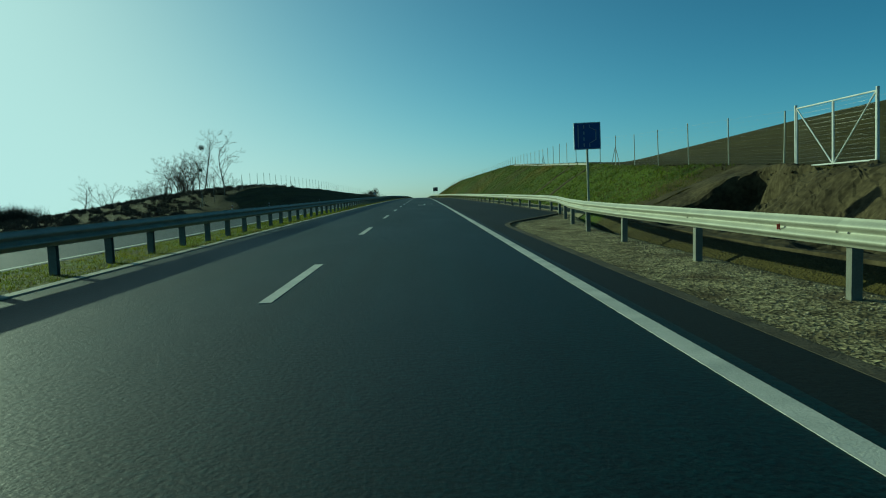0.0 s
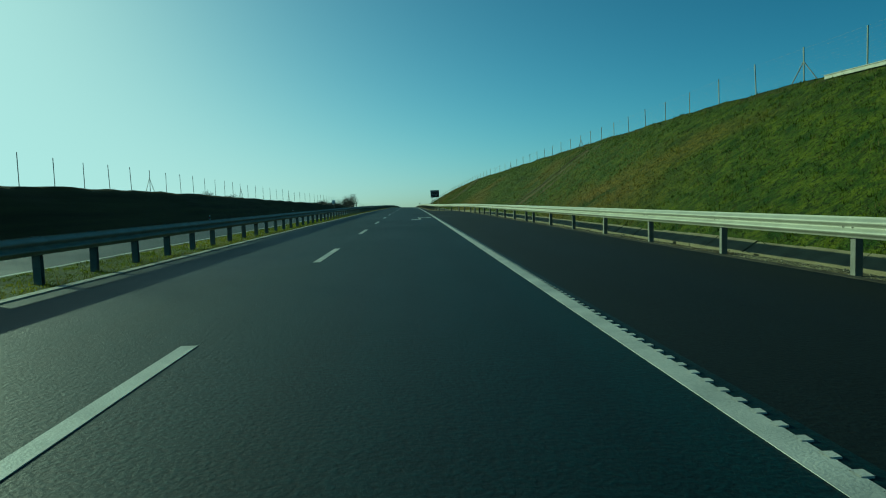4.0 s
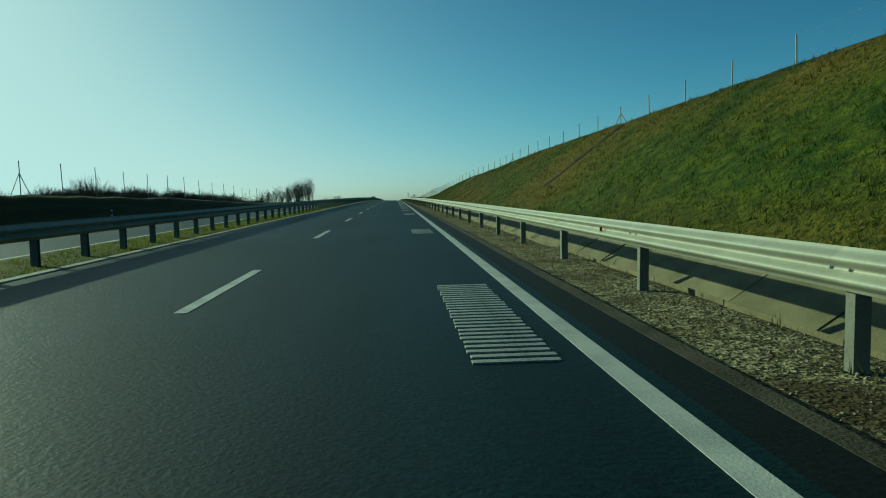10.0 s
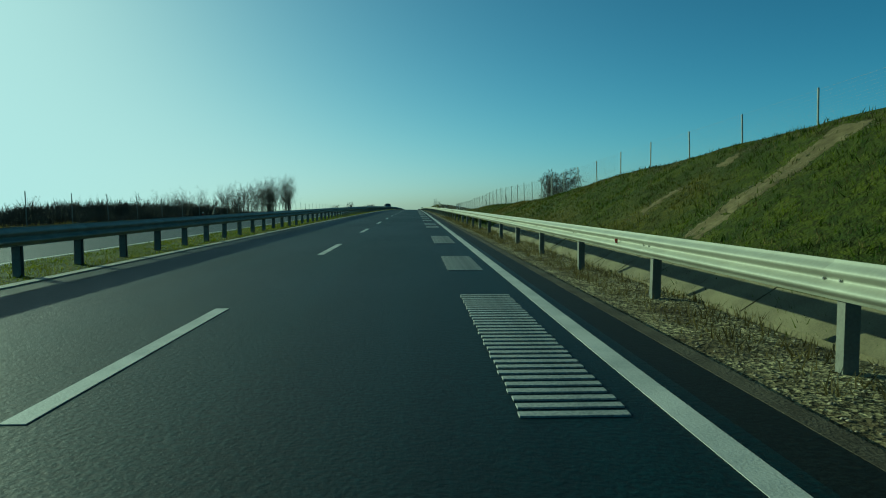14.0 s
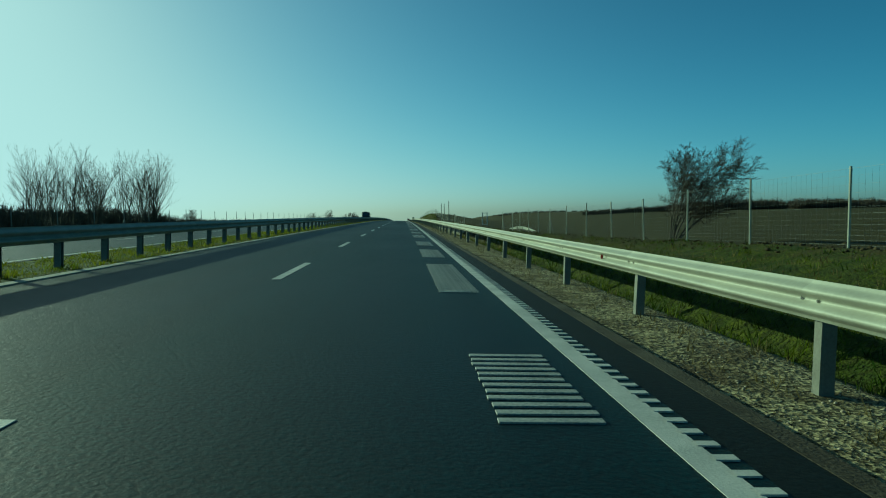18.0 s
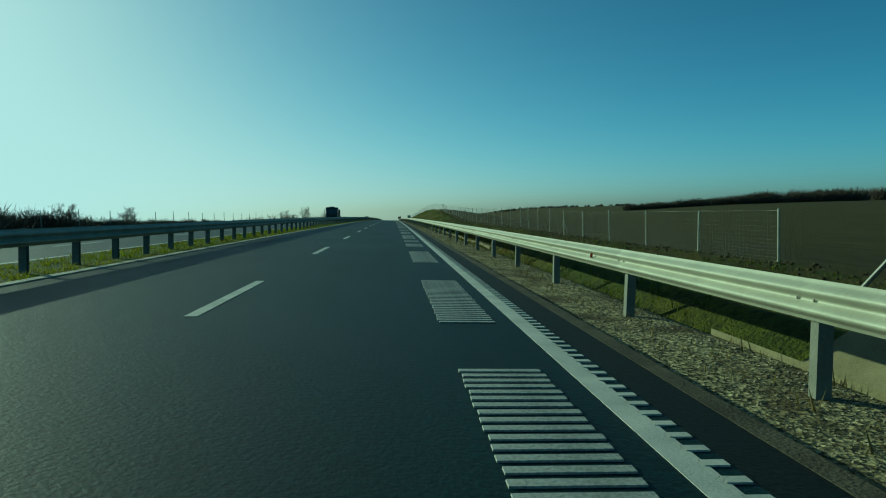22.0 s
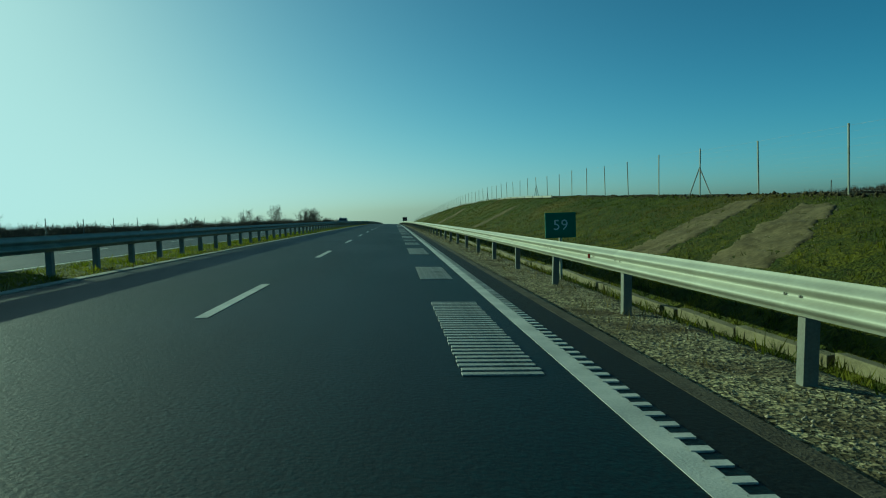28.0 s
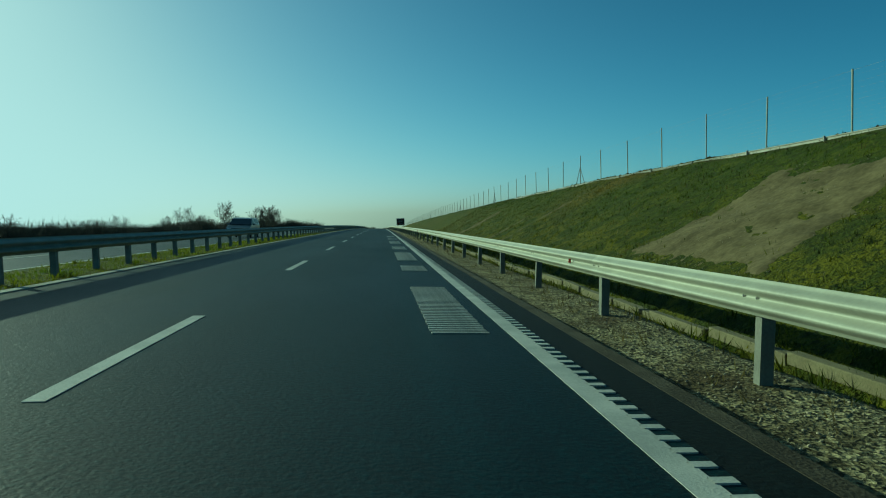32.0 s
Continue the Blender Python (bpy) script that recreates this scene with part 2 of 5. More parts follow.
M_ZINC_DULL = material("weathered_zinc", (0.11, 0.112, 0.1), (0.19, 0.19, 0.17), 3.0, 0.6, 0.35, bump=0.1, bump_scale=40, vary=0.12)
M_CONCRETE = material("concrete", (0.1, 0.086, 0.04), (0.19, 0.168, 0.085), 1.3, 0.9, bump=0.4, bump_scale=45, fine=0.3, vary=0.1)
M_KERB = material("pale_kerb_concrete", (0.22, 0.21, 0.17), (0.38, 0.37, 0.31), 2.5, 0.85, bump=0.4, bump_scale=50, fine=0.3)
M_EARTH = material("bare_earth", (0.0468, 0.03456, 0.01728), (0.1224, 0.0936, 0.04896), 2.4, 0.95, bump=0.8, bump_scale=11, fine=0.35, spec=0.1)
M_SAND = material("sandy_earth", (0.0756, 0.06192, 0.0288), (0.1512, 0.1238, 0.06192), 1.6, 0.95, bump=0.7, bump_scale=9, fine=0.35, spec=0.1)
M_DARK_EARTH = material("dug_earth", (0.0305, 0.0245, 0.0125), (0.081, 0.066, 0.034), 1.1, 0.97, bump=1.0, bump_scale=6, fine=0.4, spec=0.1)
def meadow_blades():
    """Blades that take the colour of their patch of meadow."""
    m = material("grass_blades", (0.05, 0.07, 0.004), (0.1, 0.1, 0.006), 0.22, 0.7, fine=0.1, spec=0.2)
    m.node_tree.links.new(meadow_colour(m), m.node_tree.nodes["Principled BSDF"].inputs["Base Color"])
    return see_through(island_vary(m, 0.6, 1.7), 0.45)


M_GRASS = meadow_blades()
M_GRASS_LUSH = see_through(island_vary(material("lush_grass_blades", (0.07, 0.1, 0.005), (0.17, 0.17, 0.01), 0.5, 0.7, fine=0.15, spec=0.2), 0.55, 1.35), 0.6)
M_GRASS_DRY = see_through(island_vary(material("dry_grass", (0.108, 0.09, 0.0288), (0.1872, 0.1512, 0.0576), 0.3, 0.8, fine=0.1, spec=0.2), 0.5, 1.3), 0.4)
M_BARK = material("bark", (0.035, 0.028, 0.02), (0.085, 0.07, 0.05), 6.0, 0.9, bump=0.5, bump_scale=30)
M_TWIG = material("twigs", (0.045, 0.034, 0.022), (0.09, 0.07, 0.044), 1.5, 0.9, fine=0.2)
M_MISTLETOE = material("mistletoe", (0.02, 0.028, 0.012), (0.05, 0.06, 0.025), 9.0, 0.8)
M_STONE = material("stones", (0.12, 0.1013, 0.06375), (0.33, 0.285, 0.195), 2.0, 0.95, bump=0.5, bump_scale=20, vary=0.3)
M_BLUE = material("blue_sheeting", (0.012, 0.035, 0.17), (0.016, 0.045, 0.2), 3.0, 0.45, spec=0.4)
M_BROWN = material("brown_sheeting", (0.035, 0.018, 0.014), (0.05, 0.024, 0.018), 3.0, 0.45, spec=0.4)
M_GREEN = material("green_sheeting", (0.008, 0.1, 0.055), (0.012, 0.13, 0.07), 3.0, 0.45, spec=0.4)
M_WHITE = material("white_sheeting", (0.496, 0.496, 0.48), (0.592, 0.592, 0.576), 5.0, 0.5)
M_GREYBACK = material("bare_aluminium", (0.35, 0.38, 0.4), (0.5, 0.53, 0.55), 3.0, 0.5, 0.4)
M_PALE = material("pale_concrete", (0.288, 0.28, 0.232), (0.4, 0.384, 0.32), 2.0, 0.85, bump=0.3, bump_scale=30, vary=0.08)
M_WHITE_STEEL = material("white_painted_steel", (0.44, 0.448, 0.424), (0.576, 0.576, 0.544), 4.0, 0.55)
M_WIRE = material("fence_wire", (0.2, 0.205, 0.18), (0.32, 0.325, 0.28), 3.0, 0.5, 0.5)
M_BLACK = material("black_plastic", (0.012, 0.012, 0.012), (0.025, 0.025, 0.025), 5.0, 0.55)
M_RUBBER = material("tyre_rubber", (0.015, 0.015, 0.015), (0.03, 0.03, 0.03), 8.0, 0.85)
M_RED = material("red_reflector", (0.25, 0.02, 0.012), (0.35, 0.03, 0.02), 8.0, 0.25)
M_TRUCK = material("dark_lorry_paint", (0.018, 0.024, 0.026), (0.03, 0.038, 0.04), 2.0, 0.4)
M_CARPAINT = material("silver_green_car_paint", (0.055, 0.075, 0.075), (0.085, 0.105, 0.105), 2.0, 0.3, 0.4)
M_GLASS = material("dark_window_glass", (0.01, 0.014, 0.016), (0.015, 0.02, 0.022), 1.0, 0.06, spec=0.8)
M_LAMP = material("headlight_glass", (0.6, 0.62, 0.6), (0.75, 0.76, 0.74), 8.0, 0.15, spec=0.8)

# ---- the lie of the land ----
CREST_R, GRADE = 24000.0, 0.0148


def lerp_table(v, table):
    xs, ys = zip(*table)
    return np.interp(v, xs, ys)


def grade_line(y):
    """Height of the road's axis: one long crest, then an even fall far ahead."""
    y = np.asarray(y, float)
    near = GRADE * y - y * y / (2 * CREST_R)
    far = GRADE * 1000 - 1000 ** 2 / (2 * CREST_R) + (GRADE - 1000 / CREST_R) * (y - 1000)
    return np.where(y < 1000, near, far)


def grade(y):
    return GRADE - min(y, 1000) / CREST_R


def cross_fall(y):
    return np.tan(np.radians(np.interp(y, (230, 400), (0.8, 2.6))))


def road_z(x, y):
    return grade_line(y) - cross_fall(y) * np.clip(x, -9.6, 6.0)


RAIL_X = [(-60, 2.65), (8, 2.65), (12, 2.88), (16, 3.4), (20, 4.05), (24, 4.65), (28, 5.0), (34, 5.1), (42, 5.05), (116, 4.47), (149, 4.45), (157, 3.85), (161, 3.25), (164, 2.66), (168, 2.15), (176, 1.78), (185, 1.72), (1300, 1.72)]
EDGE_X = [(-60, 0.95), (14.5, 0.95), (16.5, 1.3), (24, 4.75), (40, 4.75), (116, 4.1), (148, 4.0), (156, 3.6), (160, 3.1), (163, 1.9), (166, 0.8), (175, 0.75), (1300, 0.75)]
CREST_X = [(-60, 11), (0, 11.2), (15, 11.4), (60, 12.8), (80, 14), (150, 16), (170, 15), (200, 12.5), (230, 11.3), (265, 10.6), (285, 10.5), (310, 9.5), (335, 8.6), (400, 8.0), (500, 7.8), (570, 8.3), (640, 11.3), (660, 12.3), (700, 12.4), (730, 11.8), (1300, 12)]
CREST_Z = [(-60, 1.1), (10, 1.35), (36, 2.4), (49, 3.1), (65, 3.7), (80, 4.2), (92, 4.8), (116, 5.7), (150, 6.1), (165, 6.0), (180, 5.75), (195, 5.45), (212, 5.3), (230, 4.9), (250, 4.65), (270, 4.3), (290, 3.8), (306, 3.4), (318, 2.9), (330, 2.35), (345, 1.5), (360, 1.1), (378, 0.9), (390, 0.5), (400, 0.35), (410, 0.1), (441, -0.3), (540, -0.1), (560, 0.1), (570, 0.3), (580, 0.5), (593, 0.9), (612, 1.25), (626, 1.6), (645, 2.2), (665, 2.8), (685, 3.33), (700, 3.56), (730, 3.53), (760, 3.35), (815, 2.9), (900, 2.4), (1000, 1.5), (1100, 0.2), (1300, -0.3)]
LEFT_X = [(-60, -25.0), (180, -25.0), (225, -22.0), (265, -21.2), (290, -20.7), (1300, -20.7)]
LEFT_Z = [(-60, -0.7), (30, -0.7), (42, -0.5), (53, -0.1), (62, 0.5), (71, 1.9), (82, 2.9), (95, 3.3), (145, 3.2), (166, 3.05), (190, 2.7), (207, 2.35), (230, 2.0), (250, 1.8), (272, 1.55), (292, 1.0), (330, 0.5), (360, 0.2), (420, 0.1), (1300, -0.2)]
"""The tables give metres from the right edge line, and height over the road's axis, along the road."""


def rail_x(y):
    return lerp_table(y, RAIL_X)


def edge_x(y):
    return lerp_table(y, EDGE_X)


def smooth(v):
    v = np.clip(v, 0, 1)
    return v * v * (3 - 2 * v)


def field_right(x, y):
    hill = 21.0 * (1 - np.exp(-np.maximum(x - 10, 0) / 60)) * np.exp(-((y - 60) / 150.0) ** 2)
    return -0.2 + 2.8 * smooth((x - 30) / 160) * smooth((y - 380) / 300) * smooth((1700 - y) / 500) + hill + np.minimum(grade_line(y) - 0.3, 0) * np.maximum(smooth((140 - x) / 110), smooth((y - 1200) / 300))


def field_left(x, y):
    mound = 2.4 * np.exp(-((y - 112) / np.where(y < 112, 20.0, 42.0)) ** 2) * np.exp(-((x + 41) / 12.0) ** 2)
    return -0.5 - 10 * np.maximum(smooth((y - 1100) / 900), smooth((-x - 280) / 800) * smooth((y - 350) / 300)) + mound + np.minimum(grade_line(y) - 0.3, 0) 


def land_z(x, y):
    """Height of the ground at any place, without its roughness."""
    x, y = np.broadcast_arrays(np.asarray(x, float), np.asarray(y, float))
    base = road_z(x, y)
    axis = grade_line(y)
    r, e = rail_x(y), edge_x(y)
    cx, cz = lerp_table(y, CREST_X), axis + lerp_table(y, CREST_Z)
    z = base.copy()
    d = x - r
    # right verge and the ditch behind the rail
    verge = base - 0.055 - 0.02 * smooth((x - e) / 0.8)
    foot = base - 0.1
    ditch = base - 0.07 - 0.5 * smooth((d - 0.45) / 0.75)
    out = foot - 0.47 + 0.47 * smooth((d - 1.5) / 0.7)
    z = np.where(x > e, verge, z)
    z = np.where(d > 0.4, ditch, z)
    z = np.where(d > 1.4, out, z)
    x0 = r + 2.2
    t = (x - x0) / np.maximum(cx - x0, 0.5)
    slope = foot + (cz - foot) * (np.clip(t, 0, 1) * 0.82 + 0.18 * smooth(t))
    z = np.where(x > x0, slope, z)
    reach = 26 - 18 * np.exp(-((y - 465) / 28.0) ** 2)
    far = cz + (field_right(x, y) - cz) * smooth((x - cx - 0.8) / reach)
    z = np.where(x > cx, far, z)
    # far side: the other verge, the bank and the fields beyond
    lz = axis + lerp_table(y, LEFT_Z)
    left = base - 0.35 * smooth((-17.95 - x) / 0.9)
    lx = lerp_table(y, LEFT_X)
    foot_x = -18.6 - 1.0 * smooth((-21.0 - lx) / 4)
    t = (foot_x - x) / (foot_x - lx)
    left = np.where(x < foot_x, (base - 0.35) + (lz - base + 0.35) * (np.clip(t, 0, 1) * 0.8 + 0.2 * smooth(t)), left)
    left = np.where(x < lx, lz + (field_left(x, y) - lz) * smooth((lx - 1 - x) / 40), left)
    return np.where(x < -17.95, left, z)


def land_rough(x, y):
    """Humps and clods, by place: strongest on the cut banks."""
    x, y = np.broadcast_arrays(np.asarray(x, float), np.asarray(y, float))
    r, c = rail_x(y), lerp_table(y, CREST_X)
    amp = np.where(x > r + 2.3, 0.085, 0.02)
    amp = np.where(x > c - 0.6, 0.05, amp)
    amp = np.where(x < -18.6, 0.07, amp)
    amp = amp * smooth((70 - np.abs(x)) / 20) * smooth((np.abs(x - r - 2.2)) / 0.6)
    w = np.sin(0.83 * x + 0.31 * y + 1.7 * np.sin(0.21 * y + 0.4 * x)) * np.sin(0.57 * y - 0.29 * x + 1.1 * np.sin(0.63 * x))
    v = np.sin(2.3 * x - 1.1 * y + 1.3 * np.sin(0.9 * y)) * np.sin(1.9 * y + 0.7 * x + np.sin(1.7 * x))
    return amp * (w + 0.5 * v)


def mesh_object(name, verts, faces, mat, parent=None, label="", smooth_shade=False):
    me = bpy.data.meshes.new(name)
    me.from_pydata(verts, [], faces)
    me.materials.append(mat)
    if smooth_shade:
        me.polygons.foreach_set("use_smooth", [True] * len(me.polygons))
    ob = new(name, me)
    ob.parent = parent
    if label:
        ob["label"] = label
    return ob


def part(name, bm, mat, parent, label=""):
    """One mesh object from a bmesh, under a thing or a part."""
    me = bpy.data.meshes.new(name)
    bm.to_mesh(me)
    bm.free()
    me.materials.append(mat)
    ob = new(name, me)
    ob.parent = parent
    if label:
        ob["label"] = label
    return ob


def thing(name, label, category, m=None, group="", kind=""):
    ob = new(name)
    ob.empty_display_size = 0.2
    if m is not None:
        ob.matrix_world = m
    return tagged(ob, label, category, group, kind)


def add_box(bm, cx, cy, cz, sx, sy, sz, bevel=0.0, turn=None):
    m = Matrix.Translation((cx, cy, cz))
    if turn is not None:
        m = m @ turn
    made = bmesh.ops.create_cube(bm, size=1.0, matrix=m @ Matrix.Diagonal((sx, sy, sz, 1)))
    if bevel:
        edges = list({e for v in made["verts"] for e in v.link_edges})
        bmesh.ops.bevel(bm, geom=edges, offset=bevel, segments=2, affect="EDGES", profile=0.5)
    return made


def box(cx, cy, cz, sx, sy, sz, bevel=0.0, turn=None):
    bm = bmesh.new()
    add_box(bm, cx, cy, cz, sx, sy, sz, bevel, turn)
    return bm


def add_rod(bm, a, b, r, sides=8, r2=None):
    a, b = Vector(a), Vector(b)
    d = b - a
    q = d.to_track_quat("Z", "Y").to_matrix().to_4x4()
    bmesh.ops.create_cone(bm, cap_ends=True, segments=sides, radius1=r, radius2=r if r2 is None else r2, depth=d.length, matrix=Matrix.Translation((a + b) / 2) @ q)
    return bm


def rod(a, b, r, sides=8, r2=None):
    return add_rod(bmesh.new(), a, b, r, sides, r2)


def share(src, name, parent, m):
    """Another piece on the mesh of src."""
    ob = new(name, src.data)
    ob.parent = parent
    ob.matrix_basis = m
    return ob


def on_road(x, y, dz=0.0, turn=0.0):
    """A pose on the road's surface: tilted with its slope and cross fall, turned about the upright."""
    m = Matrix.Translation((x, y, float(road_z(x, y)) + dz))
    return m @ pose(0, 0, 0, math.degrees(math.atan(grade(y))), math.degrees(math.atan(float(cross_fall(y)))), turn)


def upright(x, y, dz=0.0, turn=0.0):
    return pose(x, y, float(land_z(x, y)) + dz, 0, 0, turn)

# ---- ground: one sheet to the horizon ----
def stations():
    ys = list(np.arange(-300, -20, 20.0)) + list(np.arange(-20, 760, 1.25)) + list(np.arange(760, 1200, 8.0))
    y, step = 1200.0, 16.0
    while y < 4500:
        ys.append(y)
        step *= 1.15
        y += step
    return np.array(ys + [4500.0])


def cross_section(y):
    r, e, c = float(rail_x(y)), float(edge_x(y)), float(lerp_table(y, CREST_X))
    left = [-2600, -1500, -900, -600, -420, -300, -220, -160, -120, -95, -78, -66, -57, -50, -44.5, -40, -36, -32.5, -29.5, -27, -25.6, -25]
    left += list(np.linspace(-24.4, -18.4, 14)) + [-17.95, -17.5, -14, -10.2, -9.62, -9.3, -8.8, -8.3, -7.8, -7.52, -7.0, -3.5, 0.0]
    right = [e - 0.25, e + 0.02, e + 0.2] + list(np.linspace(e + 0.35, r, 4)) + [r + 0.35, r + 0.6, r + 0.85, r + 1.2, r + 1.5, r + 1.85, r + 2.2]
    right += list(np.linspace(r + 2.2, c, 17))[1:] + [c + 0.4, c + 0.9, c + 1.6, c + 2.6, c + 4, c + 6, c + 9, c + 13, c + 18, c + 25, c + 33]
    right += [c + v for v in (43, 56, 72, 92, 118, 150, 190, 240, 310, 400, 520, 700, 950, 1300, 1800, 2600)]
    return left + right


ys = stations()
secs = np.array([cross_section(y) for y in ys])
rows_n, cols_n = secs.shape
gy = np.repeat(ys[:, None], cols_n, 1)
gz = land_z(secs, gy)
edge_g, rail_g, crest_g = edge_x(gy), rail_x(gy), lerp_table(gy, CREST_X)
under = ((secs > -7.5) & (secs < edge_g - 0.02)) | ((secs > -17.9) & (secs < -9.63))
gz = np.where(under, gz - 0.12, gz)
gz = np.where(under, gz, gz + land_rough(secs, gy))


def ground_z(x, y):
    """Height of the ground sheet itself, between its stations."""
    x, y = np.atleast_1d(np.asarray(x, float)), np.atleast_1d(np.asarray(y, float))
    row = np.clip(np.searchsorted(ys, y) - 1, 0, len(ys) - 2)
    order = np.argsort(row, kind="stable")
    out = np.empty(len(x))
    cuts = np.flatnonzero(np.diff(row[order])) + 1
    for grp in np.split(order, cuts):
        i = row[grp[0]]
        f = (y[grp] - ys[i]) / (ys[i + 1] - ys[i])
        out[grp] = np.interp(x[grp], secs[i], gz[i]) * (1 - f) + np.interp(x[grp], secs[i + 1], gz[i + 1]) * f
    return out


soil_m = np.zeros_like(gz)
grav_m = np.zeros_like(gz)
past = secs - crest_g
soil_m = np.where(past > 0.3, 1.0, soil_m)
flat = smooth((gy - 385) / 30) * smooth((600 - gy) / 30)
soil_m = np.where((secs > rail_g + 2.6) & (past <= 0.3), np.maximum(soil_m, 0.62 * flat), soil_m)
dug = smooth((26 - gy) / 6)
soil_m = np.where((secs > rail_g + 0.8) & (past <= 0.3), np.maximum(soil_m, dug), soil_m)
soil_m = np.where((past <= 0.3) & (past > -0.8), np.maximum(soil_m, 0.45), soil_m)
soil_m = np.where((secs < -18.5) & (secs > -60), np.interp(gy, (40, 70, 130, 280, 330), (0.9, 0.9, 0.75, 0.75, 0.3)), soil_m)
soil_m = np.where(secs <= -60, 0.72, soil_m)
strip = (secs > edge_g - 0.3) & (secs < rail_g + 0.5)
grav_m = np.where(strip, np.interp(gy, (295, 325, 360, 395), (1.0, 0.75, 0.75, 1.0)), grav_m)
grav_m = np.where((secs > rail_g + 0.5) & (secs < rail_g + 1.0), 0.42, grav_m)
soil_m = np.where((secs > rail_g + 0.9) & (secs < crest_g + 3), np.maximum(soil_m, 0.85 * smooth((gy - 418) / 10) * smooth((480 - gy) / 20)), soil_m)
grav_m = np.where((secs > -19) & (secs < -17.9), 0.6, grav_m)
# the sheet dips under the dug bank, which has a surface of its own
dip = 3.2 * smooth((gy + 19) / 3) * smooth((18.5 - gy) / 1.5) * smooth((secs - rail_g - 2.5) / 0.5) * smooth((crest_g - 0.35 - secs) / 0.4)
verts = np.stack([secs, gy, gz - dip], -1).reshape(-1, 3)
idx = np.arange(rows_n * cols_n).reshape(rows_n, cols_n)
quads = np.stack([idx[:-1, :-1], idx[:-1, 1:], idx[1:, 1:], idx[1:, :-1]], -1).reshape(-1, 4)
ground = mesh_object("ground", verts.tolist(), quads.tolist(), M_GROUND, smooth_shade=True)
thin_m = np.where(secs > rail_g, np.interp(gy, (245, 290, 600, 640), (0.0, 0.4, 0.4, 0.25)), 0.0)
for key, arr in (("soil", soil_m), ("gravel", grav_m), ("thin", thin_m)):
    at = ground.data.attributes.new(key, "FLOAT", "POINT")
    at.data.foreach_set("value", arr.astype(np.float32).ravel())
tagged(ground, "grassy cut slopes, gravel verges and ploughed brown fields", "ground", kind="structure")


# ---- carriageways, kerbs and paint ----
def ribbon(name, x_left, x_right, y0, y1, step, mat, dz, thick=0.0, parent=None, label="", cols=1):
    """A strip of road surface between two lateral lines (numbers or functions of the station)."""
    n = max(1, int(round((y1 - y0) / step)))
    vs, fs = [], []
    fl = x_left if callable(x_left) else lambda y: x_left
    fr = x_right if callable(x_right) else lambda y: x_right
    for i in range(n + 1):
        y = y0 + (y1 - y0) * i / n
        a, b = float(fl(y)), float(fr(y))
        for c in range(cols + 1):
            x = a + (b - a) * c / cols
            vs.append((x, y, float(road_z(x, y)) + dz))
    w = cols + 1
    for i in range(n):
        for c in range(cols):
            k = i * w + c
            fs.append((k, k + 1, k + w + 1, k + w))
    if thick:
        top = len(vs)
        ring = [i * w for i in range(n + 1)] + [i * w + cols for i in range(n, -1, -1)]
        vs += [(vs[k][0], vs[k][1], vs[k][2] - thick) for k in ring]
        m = len(ring)
        for j in range(m):
            a, b = ring[j], ring[(j + 1) % m]
            fs.append((b, a, top + j, top + (j + 1) % m))
    return mesh_object(name, vs, fs, mat, parent, label)


road = tagged(ribbon("road", -7.5, 0.22, -300, 1700, 4.0, M_ASPHALT, 0.0, 0.1, cols=3), "smooth dark grey asphalt carriageway with two lanes", "road", kind="structure")
tagged(ribbon("road_shoulder", 0.22, edge_x, -60, 1300, 1.0, M_ASPHALT_DARK, 0.0, 0.1, cols=2), "narrow black asphalt shoulder widening into a lay-by", "road", kind="structure")
tagged(ribbon("asphalt_edge", lambda y: edge_x(y) - 0.16, lambda y: edge_x(y) + 0.01, -60, 1300, 1.0, M_EDGE, 0.004, 0.1), "dusty grey rim of the asphalt shoulder", "road", kind="structure")
tagged(ribbon("opposite_road", -17.9, -9.63, -300, 1700, 4.0, M_ASPHALT, 0.0, 0.1, cols=3), "grey asphalt carriageway beyond the central barrier", "road", kind="structure")
tagged(ribbon("kerb", -7.63, -7.43, -40, 1000, 2.0, M_KERB, 0.02, 0.15), "low pale concrete kerb along the median grass", "kerb", kind="structure")

tagged(ribbon("edge_line_right", -0.09, 0.09, -60, 1300, 3.0, M_PAINT, 0.006, 0.004), "solid white painted edge line", "road marking", kind="structure")
tagged(ribbon("edge_line_opposite", -9.95, -9.8, -60, 1300, 3.0, M_PAINT, 0.006, 0.004), "solid white painted line on the other carriageway", "road marking", kind="structure")
vs, fs = [], []
for y0, y1, wide in ((40, 196, 0.13), (362, 740, 0.2)):
    for i in range(int((y1 - y0) / 0.21)):
        y = y0 + i * 0.21
        k = len(vs)
        for dz in (0.011, -0.002):
            for dx, dy in ((0.07, 0), (wide, 0), (wide, 0.075), (0.07, 0.075)):
                vs.append((dx, y + dy, float(road_z(dx, y)) + dz))
        fs += [(k, k + 1, k + 2, k + 3), (k, k + 4, k + 5, k + 1), (k + 1, k + 5, k + 6, k + 2), (k + 2, k + 6, k + 7, k + 3)]
tagged(mesh_object("edge_line_ribs", vs, fs, M_PAINT), "raised white ribs beside the edge line", "road marking", kind="stuff")


def slab(bm, x0, x1, y0, y1, dz, h):
    """A flat painted bar lying on the road."""
    c = [(x0, y0), (x1, y0), (x1, y1), (x0, y1)]
    top = [bm.verts.new((x, y, float(road_z(x, y)) + dz)) for x, y in c]
    low = [bm.verts.new((x, y, float(road_z(x, y)) + dz - h)) for x, y in c]
    bm.faces.new(top)
    for i in range(4):
        j = (i + 1) % 4
        bm.faces.new((top[j], top[i], low[i], low[j]))


